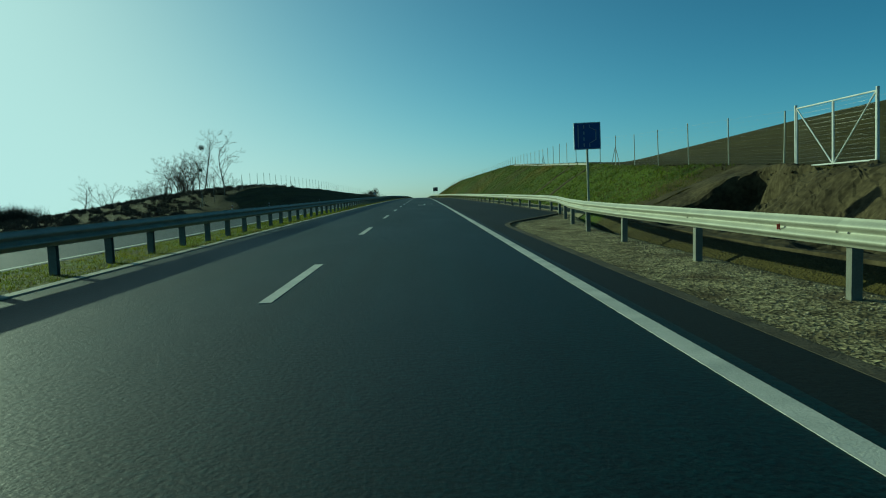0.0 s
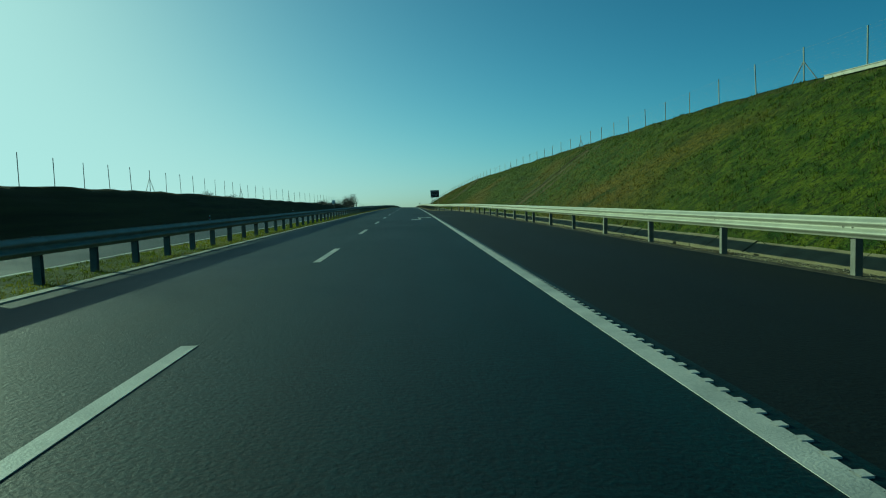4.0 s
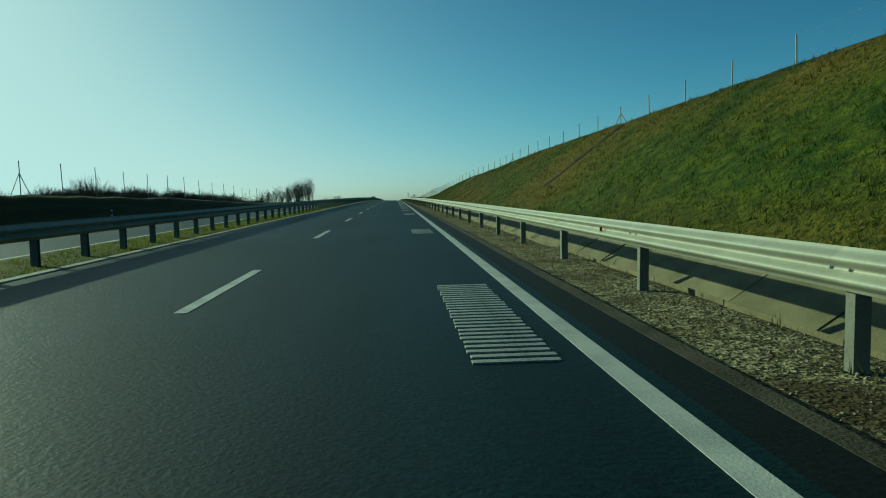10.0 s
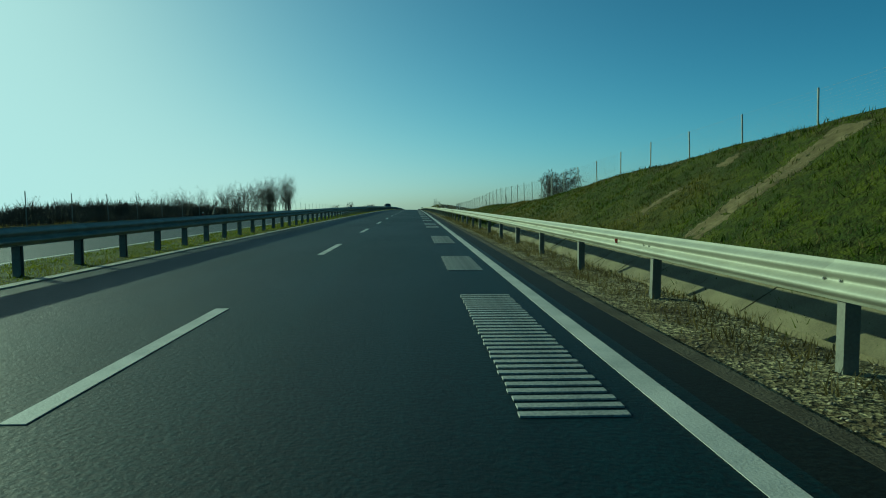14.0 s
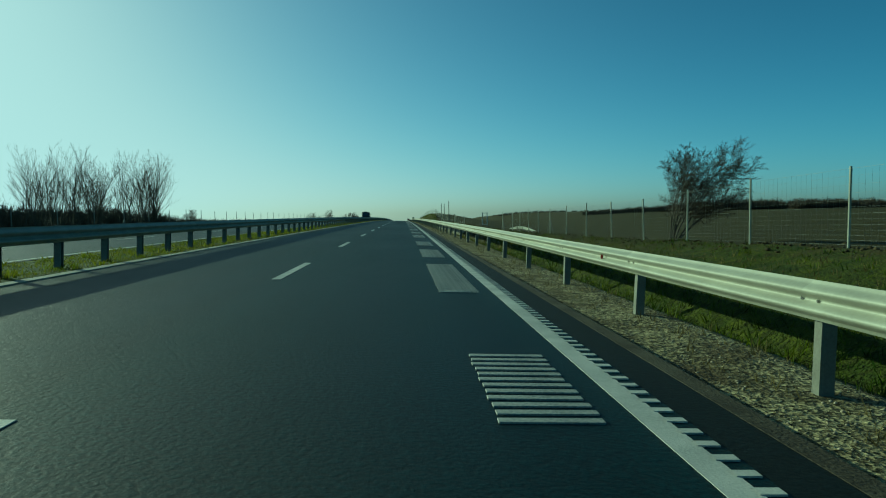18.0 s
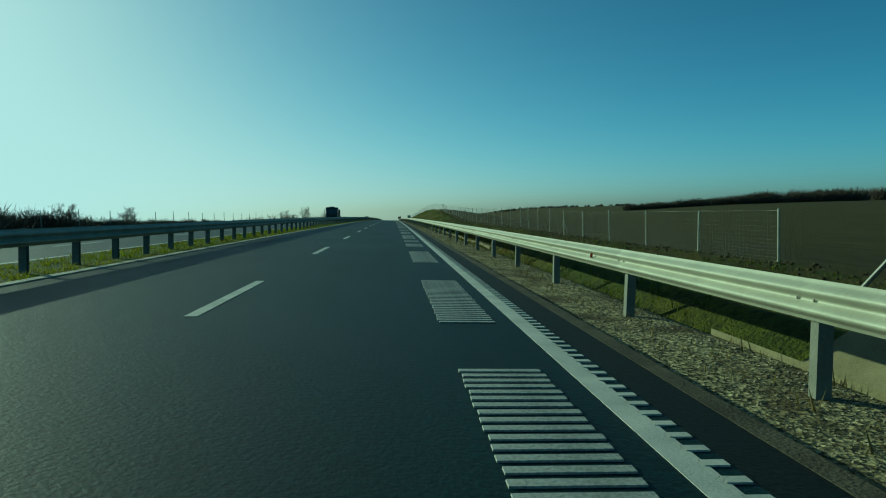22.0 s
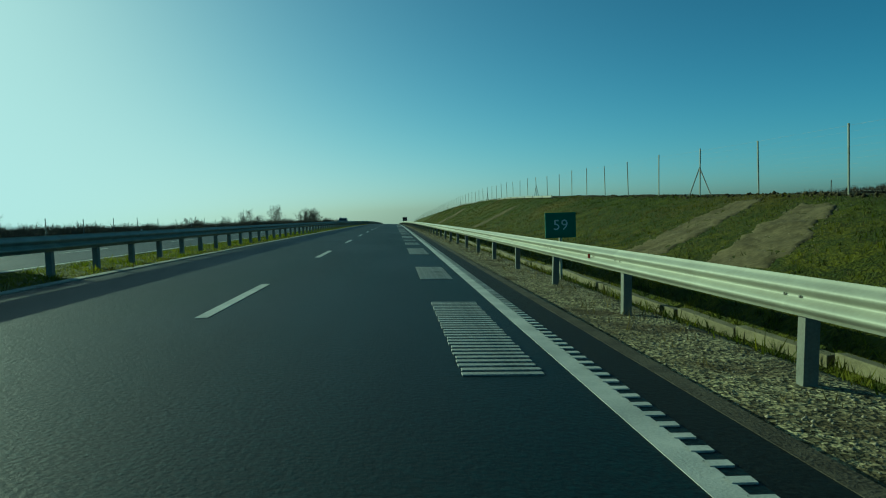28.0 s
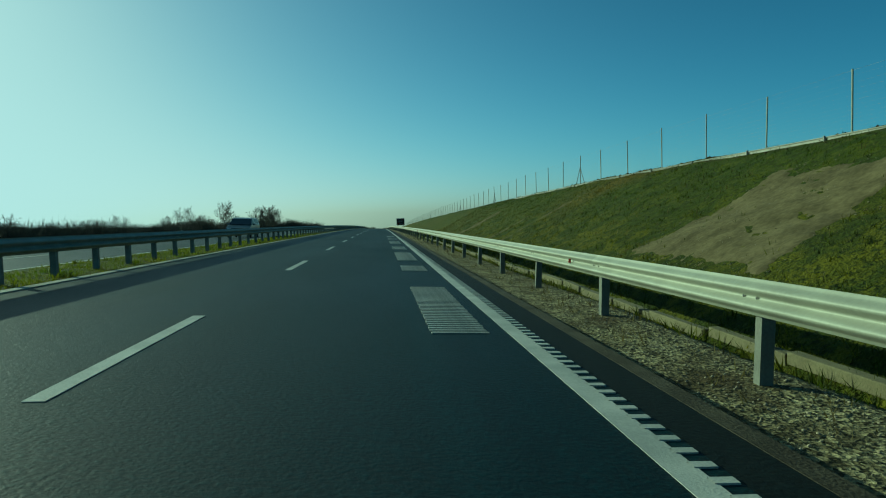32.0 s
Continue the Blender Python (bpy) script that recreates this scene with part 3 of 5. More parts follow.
for k in range(-2, 100):
    bm = bmesh.new()
    slab(bm, -3.88, -3.73, 12.0 * k, 12.0 * k + 4.0, 0.007, 0.006)
    tagged(part("lane_dash", bm, M_PAINT, None), "white painted lane dash on dark asphalt", "road marking", "lane dashes")
for k in range(0, 60):
    bm = bmesh.new()
    slab(bm, -13.8, -13.65, 12.0 * k + 5, 12.0 * k + 9.0, 0.007, 0.006)
    tagged(part("lane_dash", bm, M_PAINT, None), "white painted lane dash of the opposite carriageway", "road marking", "opposite lane dashes")

# bars of the musical road: blocks of ribs in the right wheel track
BLOCKS = [(197.4, 200.7), (213.5, 217.6), (229, 231.5), (247.7, 250.4), (257, 260), (265.8, 270.6), (274, 276.5), (282.6, 288.4), (291.5, 293.2), (295, 297), (300, 305.1), (308.3, 311.5), (316.5, 321), (329.5, 332), (334.5, 337), (343, 346), (351, 354), (359, 363)]
BLOCKS += [(368.5, 374.1), (378, 380.5), (383, 385.5), (388, 390), (394.6, 400.6), (403.2, 407.5), (410.6, 414.5), (420, 424.7), (428, 432.5), (437, 442.8), (446.8, 449.5), (456, 459.8), (464, 466), (473, 477.5), (479.7, 484.5), (489, 494), (497.3, 499.7), (501.4, 503.3), (505.5, 510.9)]
BLOCKS += [(514, 518.4), (521.5, 525.6), (531.4, 536.6), (541, 545.5), (550, 552.5), (557.5, 565.4), (569, 573), (577, 580), (584, 589), (594, 597), (602, 606), (609, 613.5), (617, 620.3), (626, 630.4), (634, 636.4), (639.3, 640.8), (644.1, 648.7), (653.5, 656.4), (660.6, 665.7), (669.7, 674.5), (677.2, 682.7)]
BLOCKS += [(698.7, 704), (708.2, 710.2), (712.8, 718.5), (721.6, 725.2), (730, 735), (740, 743), (748, 754)]
RIB = bpy.data.meshes.new("rib")
bm = box(0, 0.0425, 0.004, 0.65, 0.085, 0.014, 0.002)
bm.to_mesh(RIB)
bm.free()
RIB.materials.append(M_PAINT_OLD)
for a, b in BLOCKS:
    marking = thing("rumble_block", "block of thin white ribs painted across the wheel track", "road marking", group="musical rumble blocks")
    n = max(4, int((b - a) / 0.155))
    for i in range(n):
        ob = new("rib", RIB)
        ob.parent = marking
        ob.matrix_basis = on_road(-0.635 + 0.008 * math.sin(i * 2.1 + a), a + (b - a) * i / n, 0.001, 0.2 * math.sin(i * 1.3))


def road_note(x, y):
    """A quaver painted flat on the lane: oval head, stem and flag, drawn long for the driver."""
    note = thing("music_note", "large cream-white music note painted on the lane", "road marking", group="painted notes")

    def sheet(name, outline):
        bm = bmesh.new()
        top = [bm.verts.new((x + u, y + v, float(road_z(x + u, y + v)) + 0.009)) for u, v in outline]
        low = [bm.verts.new((x + u, y + v, float(road_z(x + u, y + v)) - 0.001)) for u, v in outline]
        bm.faces.new(top)
        for i in range(len(top)):
            j = (i + 1) % len(top)
            bm.faces.new((top[j], top[i], low[i], low[j]))
        part(name, bm, M_PAINT, note)

    sheet("head", [(-0.02 + 0.36 * math.cos(a) + 0.06 * math.sin(a), 0.55 + 0.62 * math.sin(a) + 0.1 * math.cos(a)) for a in np.linspace(0, 2 * math.pi, 25)[:-1]])
    sheet("stem", [(0.2, 0.5), (0.33, 0.5), (0.34, 1.0), (0.29, 6.0), (0.15, 6.0)])
    sheet("flag", [(0.17, 6.0), (0.28, 5.5), (0.75, 5.15), (0.95, 4.65), (1.03, 4.0), (1.1, 4.1), (1.06, 4.8), (0.9, 5.4), (0.6, 5.8)])


road_note(-1.95, 53.3)
road_note(-1.4, 125.3)


# ---- guard rails ----
def beam_mesh(name, length, mat):
    """A W-shaped steel beam, one bay long, with slotted bolts at its lap."""
    pts = [(0.004, 0.155)] + [(-0.078 * (0.5 - 0.5 * math.cos(2 * math.pi * min(1, abs(v) / 0.142))) ** 0.85 - 0.004, v) for v in np.linspace(0.145, -0.145, 25)] + [(0.004, -0.155)]
    vs, fs = [], []
    for sy in (0.0, length):
        for u, v in pts:
            vs.append((u, sy, v))
        for u, v in pts:
            vs.append((u + 0.008, sy, v))
    n = len(pts)
    w = 2 * n
    for i in range(n - 1):
        fs.append((i, i + 1, w + i + 1, w + i))
        fs.append((n + i + 1, n + i, w + n + i, w + n + i + 1))
    me = bpy.data.meshes.new(name)
    me.from_pydata(vs, [], fs)
    me.polygons.foreach_set("use_smooth", [True] * len(me.polygons))
    me.materials.append(mat)
    return me


def post_mesh(name, sx, sy, h, mat):
    """A rolled channel post."""
    t = 0.012
    outline = [(-sx / 2, -sy / 2), (sx / 2, -sy / 2), (sx / 2, -sy / 2 + t), (-sx / 2 + t, -sy / 2 + t), (-sx / 2 + t, sy / 2 - t), (sx / 2, sy / 2 - t), (sx / 2, sy / 2), (-sx / 2, sy / 2)]
    vs = [(u, v, -0.3) for u, v in outline] + [(u, v, h) for u, v in outline]
    n = len(outline)
    fs = [(i, (i + 1) % n, n + (i + 1) % n, n + i) for i in range(n)] + [(0, 1, 2, 3), (0, 3, 4, 7), (4, 5, 6, 7)][0:0]
    fs += [(n + 0, n + 1, n + 2, n + 3), (n + 0, n + 3, n + 4, n + 7), (n + 4, n + 5, n + 6, n + 7)]
    me = bpy.data.meshes.new(name)
    me.from_pydata(vs, [], fs)
    me.materials.append(mat)
    return me


def bolt_mesh(name, r):
    bm = bmesh.new()
    bmesh.ops.create_icosphere(bm, subdivisions=1, radius=r, matrix=Matrix.Diagonal((0.6, 1, 1, 1)))
    me = bpy.data.meshes.new(name)
    bm.to_mesh(me)
    bm.free()
    me.materials.append(M_ZINC_DULL)
    return me


def rail_pose(xa, ya, xb, yb, dz):
    """From one rail point to the next, tilted with the road."""
    za, zb = float(road_z(xa, ya)), float(road_z(xb, yb))
    d = Vector((xb - xa, yb - ya, zb - za))
    tilt = math.atan(float(cross_fall(ya)))
    fwd = d.normalized()
    up = Vector((math.sin(tilt), 0, math.cos(tilt)))
    side = fwd.cross(up).normalized()
    up = side.cross(fwd)
    m = Matrix((side, fwd, up)).transposed().to_4x4()
    return Matrix.Translation(Vector((xa, ya, za)) + up * dz) @ m, d.length


guard_rail = thing("guard_rail", "pale galvanised W-beam guard rail on steel posts along the verge", "guard rail")
B4 = beam_mesh("beam", 4.06, M_ZINC)
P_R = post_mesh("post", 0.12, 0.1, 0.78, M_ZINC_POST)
BOLTS = bolt_mesh("bolt", 0.014)
posts_y = [115.3 - 4 * k for k in range(34, -1, -1)] + [117.3 + 3.996 * k for k in range(0, 245)]
for i, y in enumerate(posts_y[:-1]):
    yn = posts_y[i + 1]
    xa, xb = float(rail_x(y)) - 0.11, float(rail_x(yn)) - 0.11
    m, length = rail_pose(xa, y, xb, yn, 0.655)
    ob = new("beam", B4)
    ob.parent = guard_rail
    ob.matrix_basis = m @ Matrix.Diagonal((1, (length + 0.03) / 4.06, 1, 1)) @ pose(0, 0, 0, 0, 0.12 * math.sin(i * 1.7), 0)
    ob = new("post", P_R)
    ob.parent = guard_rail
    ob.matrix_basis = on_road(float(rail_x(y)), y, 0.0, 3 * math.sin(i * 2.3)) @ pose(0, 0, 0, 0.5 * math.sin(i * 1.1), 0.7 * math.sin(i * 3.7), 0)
    if -10 < y < 730:
        for dy in (-0.07, 0.13):
            ob = new("bolt", BOLTS)
            ob.parent = guard_rail
            ob.matrix_basis = m @ pose(-0.02, dy, 0)
    if -10 < y < 760 and i % 11 == 5:
        bm = box(-0.045, 0, 0, 0.04, 0.015, 0.07, 0.004)
        ob = part("reflector", bm, M_RED, guard_rail, "small red reflector in the beam's groove")
        ob.matrix_basis = m @ pose(-0.02, 1.2, 0)

median_barrier = thing("median_barrier", "dull grey steel crash barrier on close-set posts in the median grass", "crash barrier")
B2 = beam_mesh("beam", 4.06, M_ZINC_OLD)
P_L = post_mesh("post", 0.13, 0.12, 0.8, M_ZINC_DULL)
PH = [(0, 1.72), (300, 1.6), (380, 1.5), (430, 0.95), (540, 0.7), (610, 1.35), (690, 1.7), (1300, 1.7)]
LB = -8.22
joined = bmesh.new()
for k in range(-12, 500):
    y = 2.0 * k + float(lerp_table(2.0 * k, PH))
    if -10 <= k < 290:
        ob = new("post", P_L)
        ob.parent = median_barrier
        ob.matrix_basis = on_road(LB, y, 0.03, 2 * math.sin(k * 1.9)) @ pose(0, 0, 0, 0, 0.6 * math.sin(k * 2.7), 0)
    else:
        add_box(joined, LB, y, float(road_z(LB, y)) + 0.4, 0.12, 0.12, 0.8)
    if k % 2 == 0:
        yn = 2.0 * (k + 2) + float(lerp_table(2.0 * (k + 2), PH))
        for side in (0.105, -0.105):
            m, length = rail_pose(LB + side, y, LB + side, yn, 0.665)
            flip = Matrix.Diagonal((-1 if side > 0 else 1, (length + 0.04) / 4.06, 1, 1))
            ob = new("beam", B2)
            ob.parent = median_barrier
            ob.matrix_basis = m @ flip
far_posts = part("far_post", joined, M_ZINC_DULL, median_barrier)
far_posts["kind"] = "stuff"


# ---- wildlife fences ----
def tube_lines(lines, r):
    """Thin three-sided wires through lists of points."""
    vs, fs = [], []
    for pts in lines:
        base = len(vs)
        for p in pts:
            vs += [(p[0] - r, p[1], p[2] - r * 0.6), (p[0] + r, p[1], p[2] - r * 0.6), (p[0], p[1], p[2] + r)]
        for i in range(len(pts) - 1):
            for j in range(3):
                a, b = base + 3 * i + j, base + 3 * i + (j + 1) % 3
                fs.append((a, b, b + 3, a + 3))
    return vs, fs


def fence_post_mesh(name, h, r, mat):
    bm = rod((0, 0, -0.3), (0, 0, h), r, 8)
    bmesh.ops.create_icosphere(bm, subdivisions=1, radius=r * 1.15, matrix=Matrix.Translation((0, 0, h)) @ Matrix.Diagonal((1, 1, 0.5, 1)))
    me = bpy.data.meshes.new(name)
    bm.to_mesh(me)
    bm.free()
    me.materials.append(mat)
    return me


FP = fence_post_mesh("post", 1.95, 0.026, M_ZINC_DULL)


def fence(name, line, braced, label, wires=True, meshed=(), tall=lambda y: 1.0, mesh=FP):
    """Posts along a line of (x, y), paired struts at the braced ones, wires between."""
    f = thing(name, label, "fence")
    feet = []
    for i, (x, y) in enumerate(line):
        z = float(land_z(x, y))
        feet.append((x, y, z))
        ob = new("post", mesh)
        ob.parent = f
        ob.matrix_basis = pose(x, y, z, 1.2 * math.sin(i * 2.1), 1.0 * math.sin(i * 1.3), 0) @ Matrix.Diagonal((1, 1, tall(y) * (1 + 0.03 * math.sin(i * 4.7)), 1))
        if i in braced:
            for s in (-1, 1):
                bm = rod((x, y, z + 1.25 * tall(y)), (x, y + s * 1.05, float(land_z(x, y + s * 1.05)) - 0.1), 0.022, 6)
                part("strut", bm, M_ZINC_DULL, f)
    if wires:
        for h in (0.1, 0.22, 0.34, 0.47, 0.6, 0.74, 0.88, 1.04, 1.2, 1.38, 1.58, 1.8, 1.98):
            vs, fs = tube_lines([[(p[0], p[1], p[2] + h * tall(p[1])) for p in feet]], 0.0011 if h < 1.9 else 0.0022)
            mesh_object("wire", vs, fs, M_WIRE, f)
        lines = []
        for y0, y1 in meshed:
            y = y0
            while y < y1:
                x = float(np.interp(y, [p[1] for p in feet], [p[0] for p in feet]))
                z = float(np.interp(y, [p[1] for p in feet], [p[2] for p in feet]))
                lines.append([(x, y, z + 0.1), (x, y, z + 1.98 * tall(y))])
                y += 0.2
        if lines:
            vs, fs = tube_lines(lines, 0.0012)
            mesh_object("stay_wire", vs, fs, M_WIRE, f)["kind"] = "stuff"
    return f


def bays(runs):
    """Stations of posts from runs of (start, end, bays), and which of them carry struts (the start of each run)."""
    out, braced = [], set()
    for y0, y1, n in runs:
        braced.add(len(out))
        out += [y0 + (y1 - y0) * i / n for i in range(n)]
    return out, braced


right_runs = [(6.6, 11.6, 1), (16.6, 40.2, 5), (40.2, 77.3, 8), (77.3, 109.2, 8), (109.2, 149.4, 10), (149.4, 183.2, 9), (183.2, 213.9, 8), (213.9, 244.7, 8), (244.7, 275.5, 8), (275.5, 306.2, 8), (306.2, 337.0, 8), (337.0, 367.6, 8), (367.6, 385.8, 5), (385.8, 414.0, 7), (414.0, 426.6, 3), (426.6, 441.3, 4), (441.3, 447.0, 1), (447.0, 451.0, 1)]
right_runs += [(488.1, 510.5, 5), (510.3, 530.0, 4), (530.0, 555.0, 5), (555.0, 592.5, 8), (592.5, 630.2, 8), (630.2, 667.6, 8), (667.6, 701.4, 8)] + [(701.4 + 33.6 * k, 735.0 + 33.6 * k, 8) for k in range(10)]
FENCE_OUT = [(0, 0.15), (440, 0.15), (488, 0.4), (510, 0.7), (530, 1.9), (555, 1.6), (575, 1.4), (620, 0.3), (1300, 0.3)]
ry, rb = bays(right_runs)
rb -= {i for i in rb if round(ry[i], 1) in (6.6, 16.6, 414.0, 441.3, 530.0, 555.0)}
split = sum(1 for y in ry if y < 450)
# paler steel than the far fence's posts: their sunlit look is in the colour
RP = fence_post_mesh("post", 2.05, 0.028, M_ZINC)
post_height = lambda y: float(np.interp(y, (70, 125, 180, 250, 320, 365, 400, 412, 450, 487, 505, 530, 560, 620), (1.0, 0.6, 0.55, 0.45, 0.5, 0.9, 0.88, 0.82, 0.85, 0.68, 0.66, 0.88, 0.9, 0.93)))
for part_y, part_b, meshed in ((ry[:split], {i for i in rb if i < split}, ((330, 447),)), (ry[split:], {i - split for i in rb if i > split}, ((487, 585),))):
    fence("wildlife_fence", [(float(lerp_table(y, CREST_X)) + float(lerp_table(y, FENCE_OUT)), y) for y in part_y], part_b, "tall wire-mesh fence on slim zinc posts along the bank's crest", True, meshed, post_height, RP)
left_runs = [(62.9, 78.9, 4), (78.9, 110.9, 8), (110.9, 142.9, 8), (142.9, 174.9, 8), (174.9, 202.5, 7), (202.5, 246.3, 10), (246.3, 290.3, 10)] + [(290.3 + 35.2 * k, 325.5 + 35.2 * k, 8) for k in range(12)]
ly, lb = bays(left_runs)
fence("wildlife_fence", [(float(lerp_table(y, LEFT_X)) - 0.2, y) for y in ly], lb, "slim zinc fence posts on top of the shaded bank", False)


# ---- concrete drain behind the rail, and strips of concrete on the crest ----
def trough_mesh(length):
    prof = [(0.48, -0.075), (1.18, -0.53), (1.5, -0.53), (2.22, -0.06)]
    vs = []
    for y in (0.012, length - 0.012):
        vs += [(u, y, v) for u, v in prof] + [(u, y, v - 0.07) for u, v in prof]
    fs = []
    for i in range(3):
        fs += [(i, i + 1, 8 + i + 1, 8 + i), (4 + i + 1, 4 + i, 12 + i, 12 + i + 1), (i + 1, i, 4 + i, 4 + i + 1), (8 + i, 8 + i + 1, 12 + i + 1, 12 + i)]
    fs += [(0, 8, 12, 4), (3, 7, 15, 11)]
    me = bpy.data.meshes.new("slab")
    me.from_pydata(vs, [], fs)
    me.materials.append(M_CONCRETE)
    return me


drain = thing("drain_channel", "shallow drain of tan concrete slabs at the foot of the bank", "drain", kind="structure")
TROUGH = trough_mesh(2.0)
for k in range(175):
    y = 28 + 2.0 * k if k < 156 else 441.6 + 2.0 * (k - 156)
    xa, xb = float(rail_x(y)), float(rail_x(y + 2))
    m, length = rail_pose(xa, y, xb, y + 2, 0.035 + 0.012 * math.sin(k * 5.1))
    ob = new("slab", TROUGH)
    ob.parent = drain
    ob.matrix_basis = m @ Matrix.Diagonal((1, length / 2.0, 1, 1)) @ pose(0, 0, 0, 0.25 * math.sin(k * 2.9), 0.3 * math.sin(k * 1.7), 0)

STRIP = bpy.data.meshes.new("edge_stone")
bm = box(0, 0.98, 0, 0.16, 1.95, 0.16, 0.015)
bm.to_mesh(STRIP)
bm.free()
STRIP.materials.append(M_CONCRETE)
edging = thing("drain_edging", "line of pale concrete edge stones in the ditch grass", "edging", kind="structure")
for k in range(130):
    y = 505 + 2.0 * k
    x = float(rail_x(y)) + 1.75 + 0.03 * math.sin(k)
    ob = new("edge_stone", STRIP)
    ob.parent = edging
    ob.matrix_basis = pose(x, y, float(land_z(x, y)) + 0.05, 0, 4 * math.sin(k * 2.2), 1.2 * math.sin(k * 3.1))

PANEL = bpy.data.meshes.new("panel")
bm = box(0, 2.0, 0.07, 0.05, 3.9, 0.13, 0.012)
add_box(bm, -0.015, 2.0, 0.15, 0.09, 3.9, 0.03, 0.008)
bm.to_mesh(PANEL)
bm.free()
PANEL.materials.append(M_PALE)
STUB = bpy.data.meshes.new("stub_post")
bm = box(0, 0, 0.08, 0.07, 0.07, 0.4, 0.01)
bm.to_mesh(STUB)
bm.free()
STUB.materials.append(M_ZINC_DULL)
for y0, n in ((47.0, 15), (658.0, 24)):
    low_wall = thing("low_barrier", "low off-white barrier panels on stub posts along the crest", "barrier", group="crest barriers")
    for k in range(n):
        y = y0 + 4 * k
        xa, xb = float(lerp_table(y, CREST_X)) - 0.35, float(lerp_table(y + 4, CREST_X)) - 0.35
        za, zb = float(land_z(xa, y)), float(land_z(xb, y + 4))
        yaw = math.degrees(math.atan2(-(xb - xa), 4))
        for name, me, dy in (("panel", PANEL, 0), ("stub_post", STUB, 0)):
            ob = new(name, me)
            ob.parent = low_wall
            ob.matrix_basis = pose(xa - (0.08 if name == "stub_post" else 0), y, za + 0.04 - 0.13 * float(smooth((y - 674) / 14)), math.degrees(math.atan2(zb - za, 4)), 0, yaw) @ Matrix.Scale(0.7 if name == "stub_post" else 1.0, 4)


# ---- bare strips and washed-out gullies down the bank ----
def bank_point(y, t, lift=0.0):
    r = float(rail_x(y)) + 2.2
    c = float(lerp_table(y, CREST_X))
    x = r + (c - r) * t
    return x, float(ground_z(x, y)[0]) + lift


def bank_patch(name, label, low, high, t0, t1, mat, seed, ragged=0.35, lift=0.022, edge_drop=0.05):
    """A ragged sheet of earth on the bank from stretch low at its foot to stretch high; its rim dips under the grass."""
    wide = max(low[1] - low[0], high[1] - high[0])
    rows, cols = max(40, int((t1 - t0) * 90)), max(8, min(48, int(wide * 8)))
    vs, fs = [], []
    for i in range(rows + 1):
        f = i / rows
        t = t0 + (t1 - t0) * f
        a, b = low[0] + (high[0] - low[0]) * f, low[1] + (high[1] - low[1]) * f
        a += 0.3 * ragged * noise.noise(Vector((i * 0.09, seed * 3.3, 0)))
        b += 0.3 * ragged * noise.noise(Vector((i * 0.11, seed * 5.7, 8)))
        run = (t1 - t0) * 9.0
        for j in range(cols + 1):
            y = a + (b - a) * j / cols
            x, z = bank_point(y, t)
            d = min(y - a, b - y, 0.7 * f * run, 0.7 * (1 - f) * run)
            bite = ragged * (0.55 + 0.7 * noise.noise(Vector((t * 11, y * 0.9, seed))) + 0.5 * noise.noise(Vector((t * 40, y * 3.1, seed + 3))))
            up = float(smooth((d - max(0.0, bite) * 0.6) / 0.2))
            lump = 0.03 * noise.noise(Vector((t * 14, y * 1.6, seed))) + 0.035 * noise.noise(Vector((t * 60, y * 6, seed)))
            z += -edge_drop + max(0.0, up) * (lift + edge_drop) + lump * max(0.0, up)
            vs.append((x, y, z))
    for i in range(rows):
        for j in range(cols):
            k = i * (cols + 1) + j
            fs.append((k, k + 1, k + cols + 2, k + cols + 1))
    return tagged(mesh_object(name, vs, fs, mat, smooth_shade=True), label, "bare earth", "washed-out strips", "structure")


# foot from, to; head from, to; share of the slope from, to
STRIPS = [(136.3, 137.5, 136.3, 137.5, 0.06, 0.93), (138.8, 140.4, 138.8, 140.4, 0.05, 0.9), (205.3, 209.8, 205.5, 209.0, 0.05, 0.99), (181.2, 182.4, 181.2, 182.4, 0.06, 0.8), (290.6, 292.4, 291.4, 293.4, 0.2, 0.93)]
STRIPS += [(297.2, 299.2, 297.2, 299.2, 0.68, 0.99), (310.6, 312.3, 310.6, 312.6, 0.12, 0.98), (316.3, 317.6, 316.0, 317.2, 0.26, 0.6), (315.6, 317.0, 315.4, 316.4, 0.7, 0.92)]
STRIPS += [(620.0, 623.6, 623.4, 625.6, 0.16, 0.95), (614.8, 618.2, 619.5, 621.9, 0.18, 0.95), (660.2, 663.6, 663.5, 665.5, 0.15, 0.76), (702.2, 709.4, 703.8, 709.2, 0.12, 0.74), (726.6, 727.6, 726.6, 727.6, 0.08, 0.78), (730.2, 730.9, 730.2, 730.9, 0.1, 0.5), (746.0, 748.0, 746.0, 748.0, 0.1, 0.65)]
for i, (a, b, c, d, t0, t1) in enumerate(STRIPS):
    bank_patch("bare_strip", "tan strip of bare washed-out earth down the grassy bank", (a, b), (c, d), t0, t1, M_SAND if a > 200 else M_EARTH, i + 1, 0.3 if b - a < 1.0 else 0.75)
GULLIES = [(45.0, 0.1, 0.93), (52.4, 0.1, 0.95), (86.0, 0.1, 0.97), (92.6, 0.08, 0.97), (140.9, 0.1, 0.9), (204.9, 0.05, 0.98), (207.1, 0.2, 0.8), (242, 0.3, 0.95), (290.2, 0.2, 0.9)]
# raised strips of dark earth; the gullies' shade is put into their colour
for i, (y, t0, t1) in enumerate(GULLIES):
    bank_patch("gully", "narrow gully down the grassy bank, its shade drawn as a dark earth strip", (y, y + 0.9), (y, y + 0.7), t0, t1, M_DARK_EARTH, 60 + i, 0.16, 0.1)

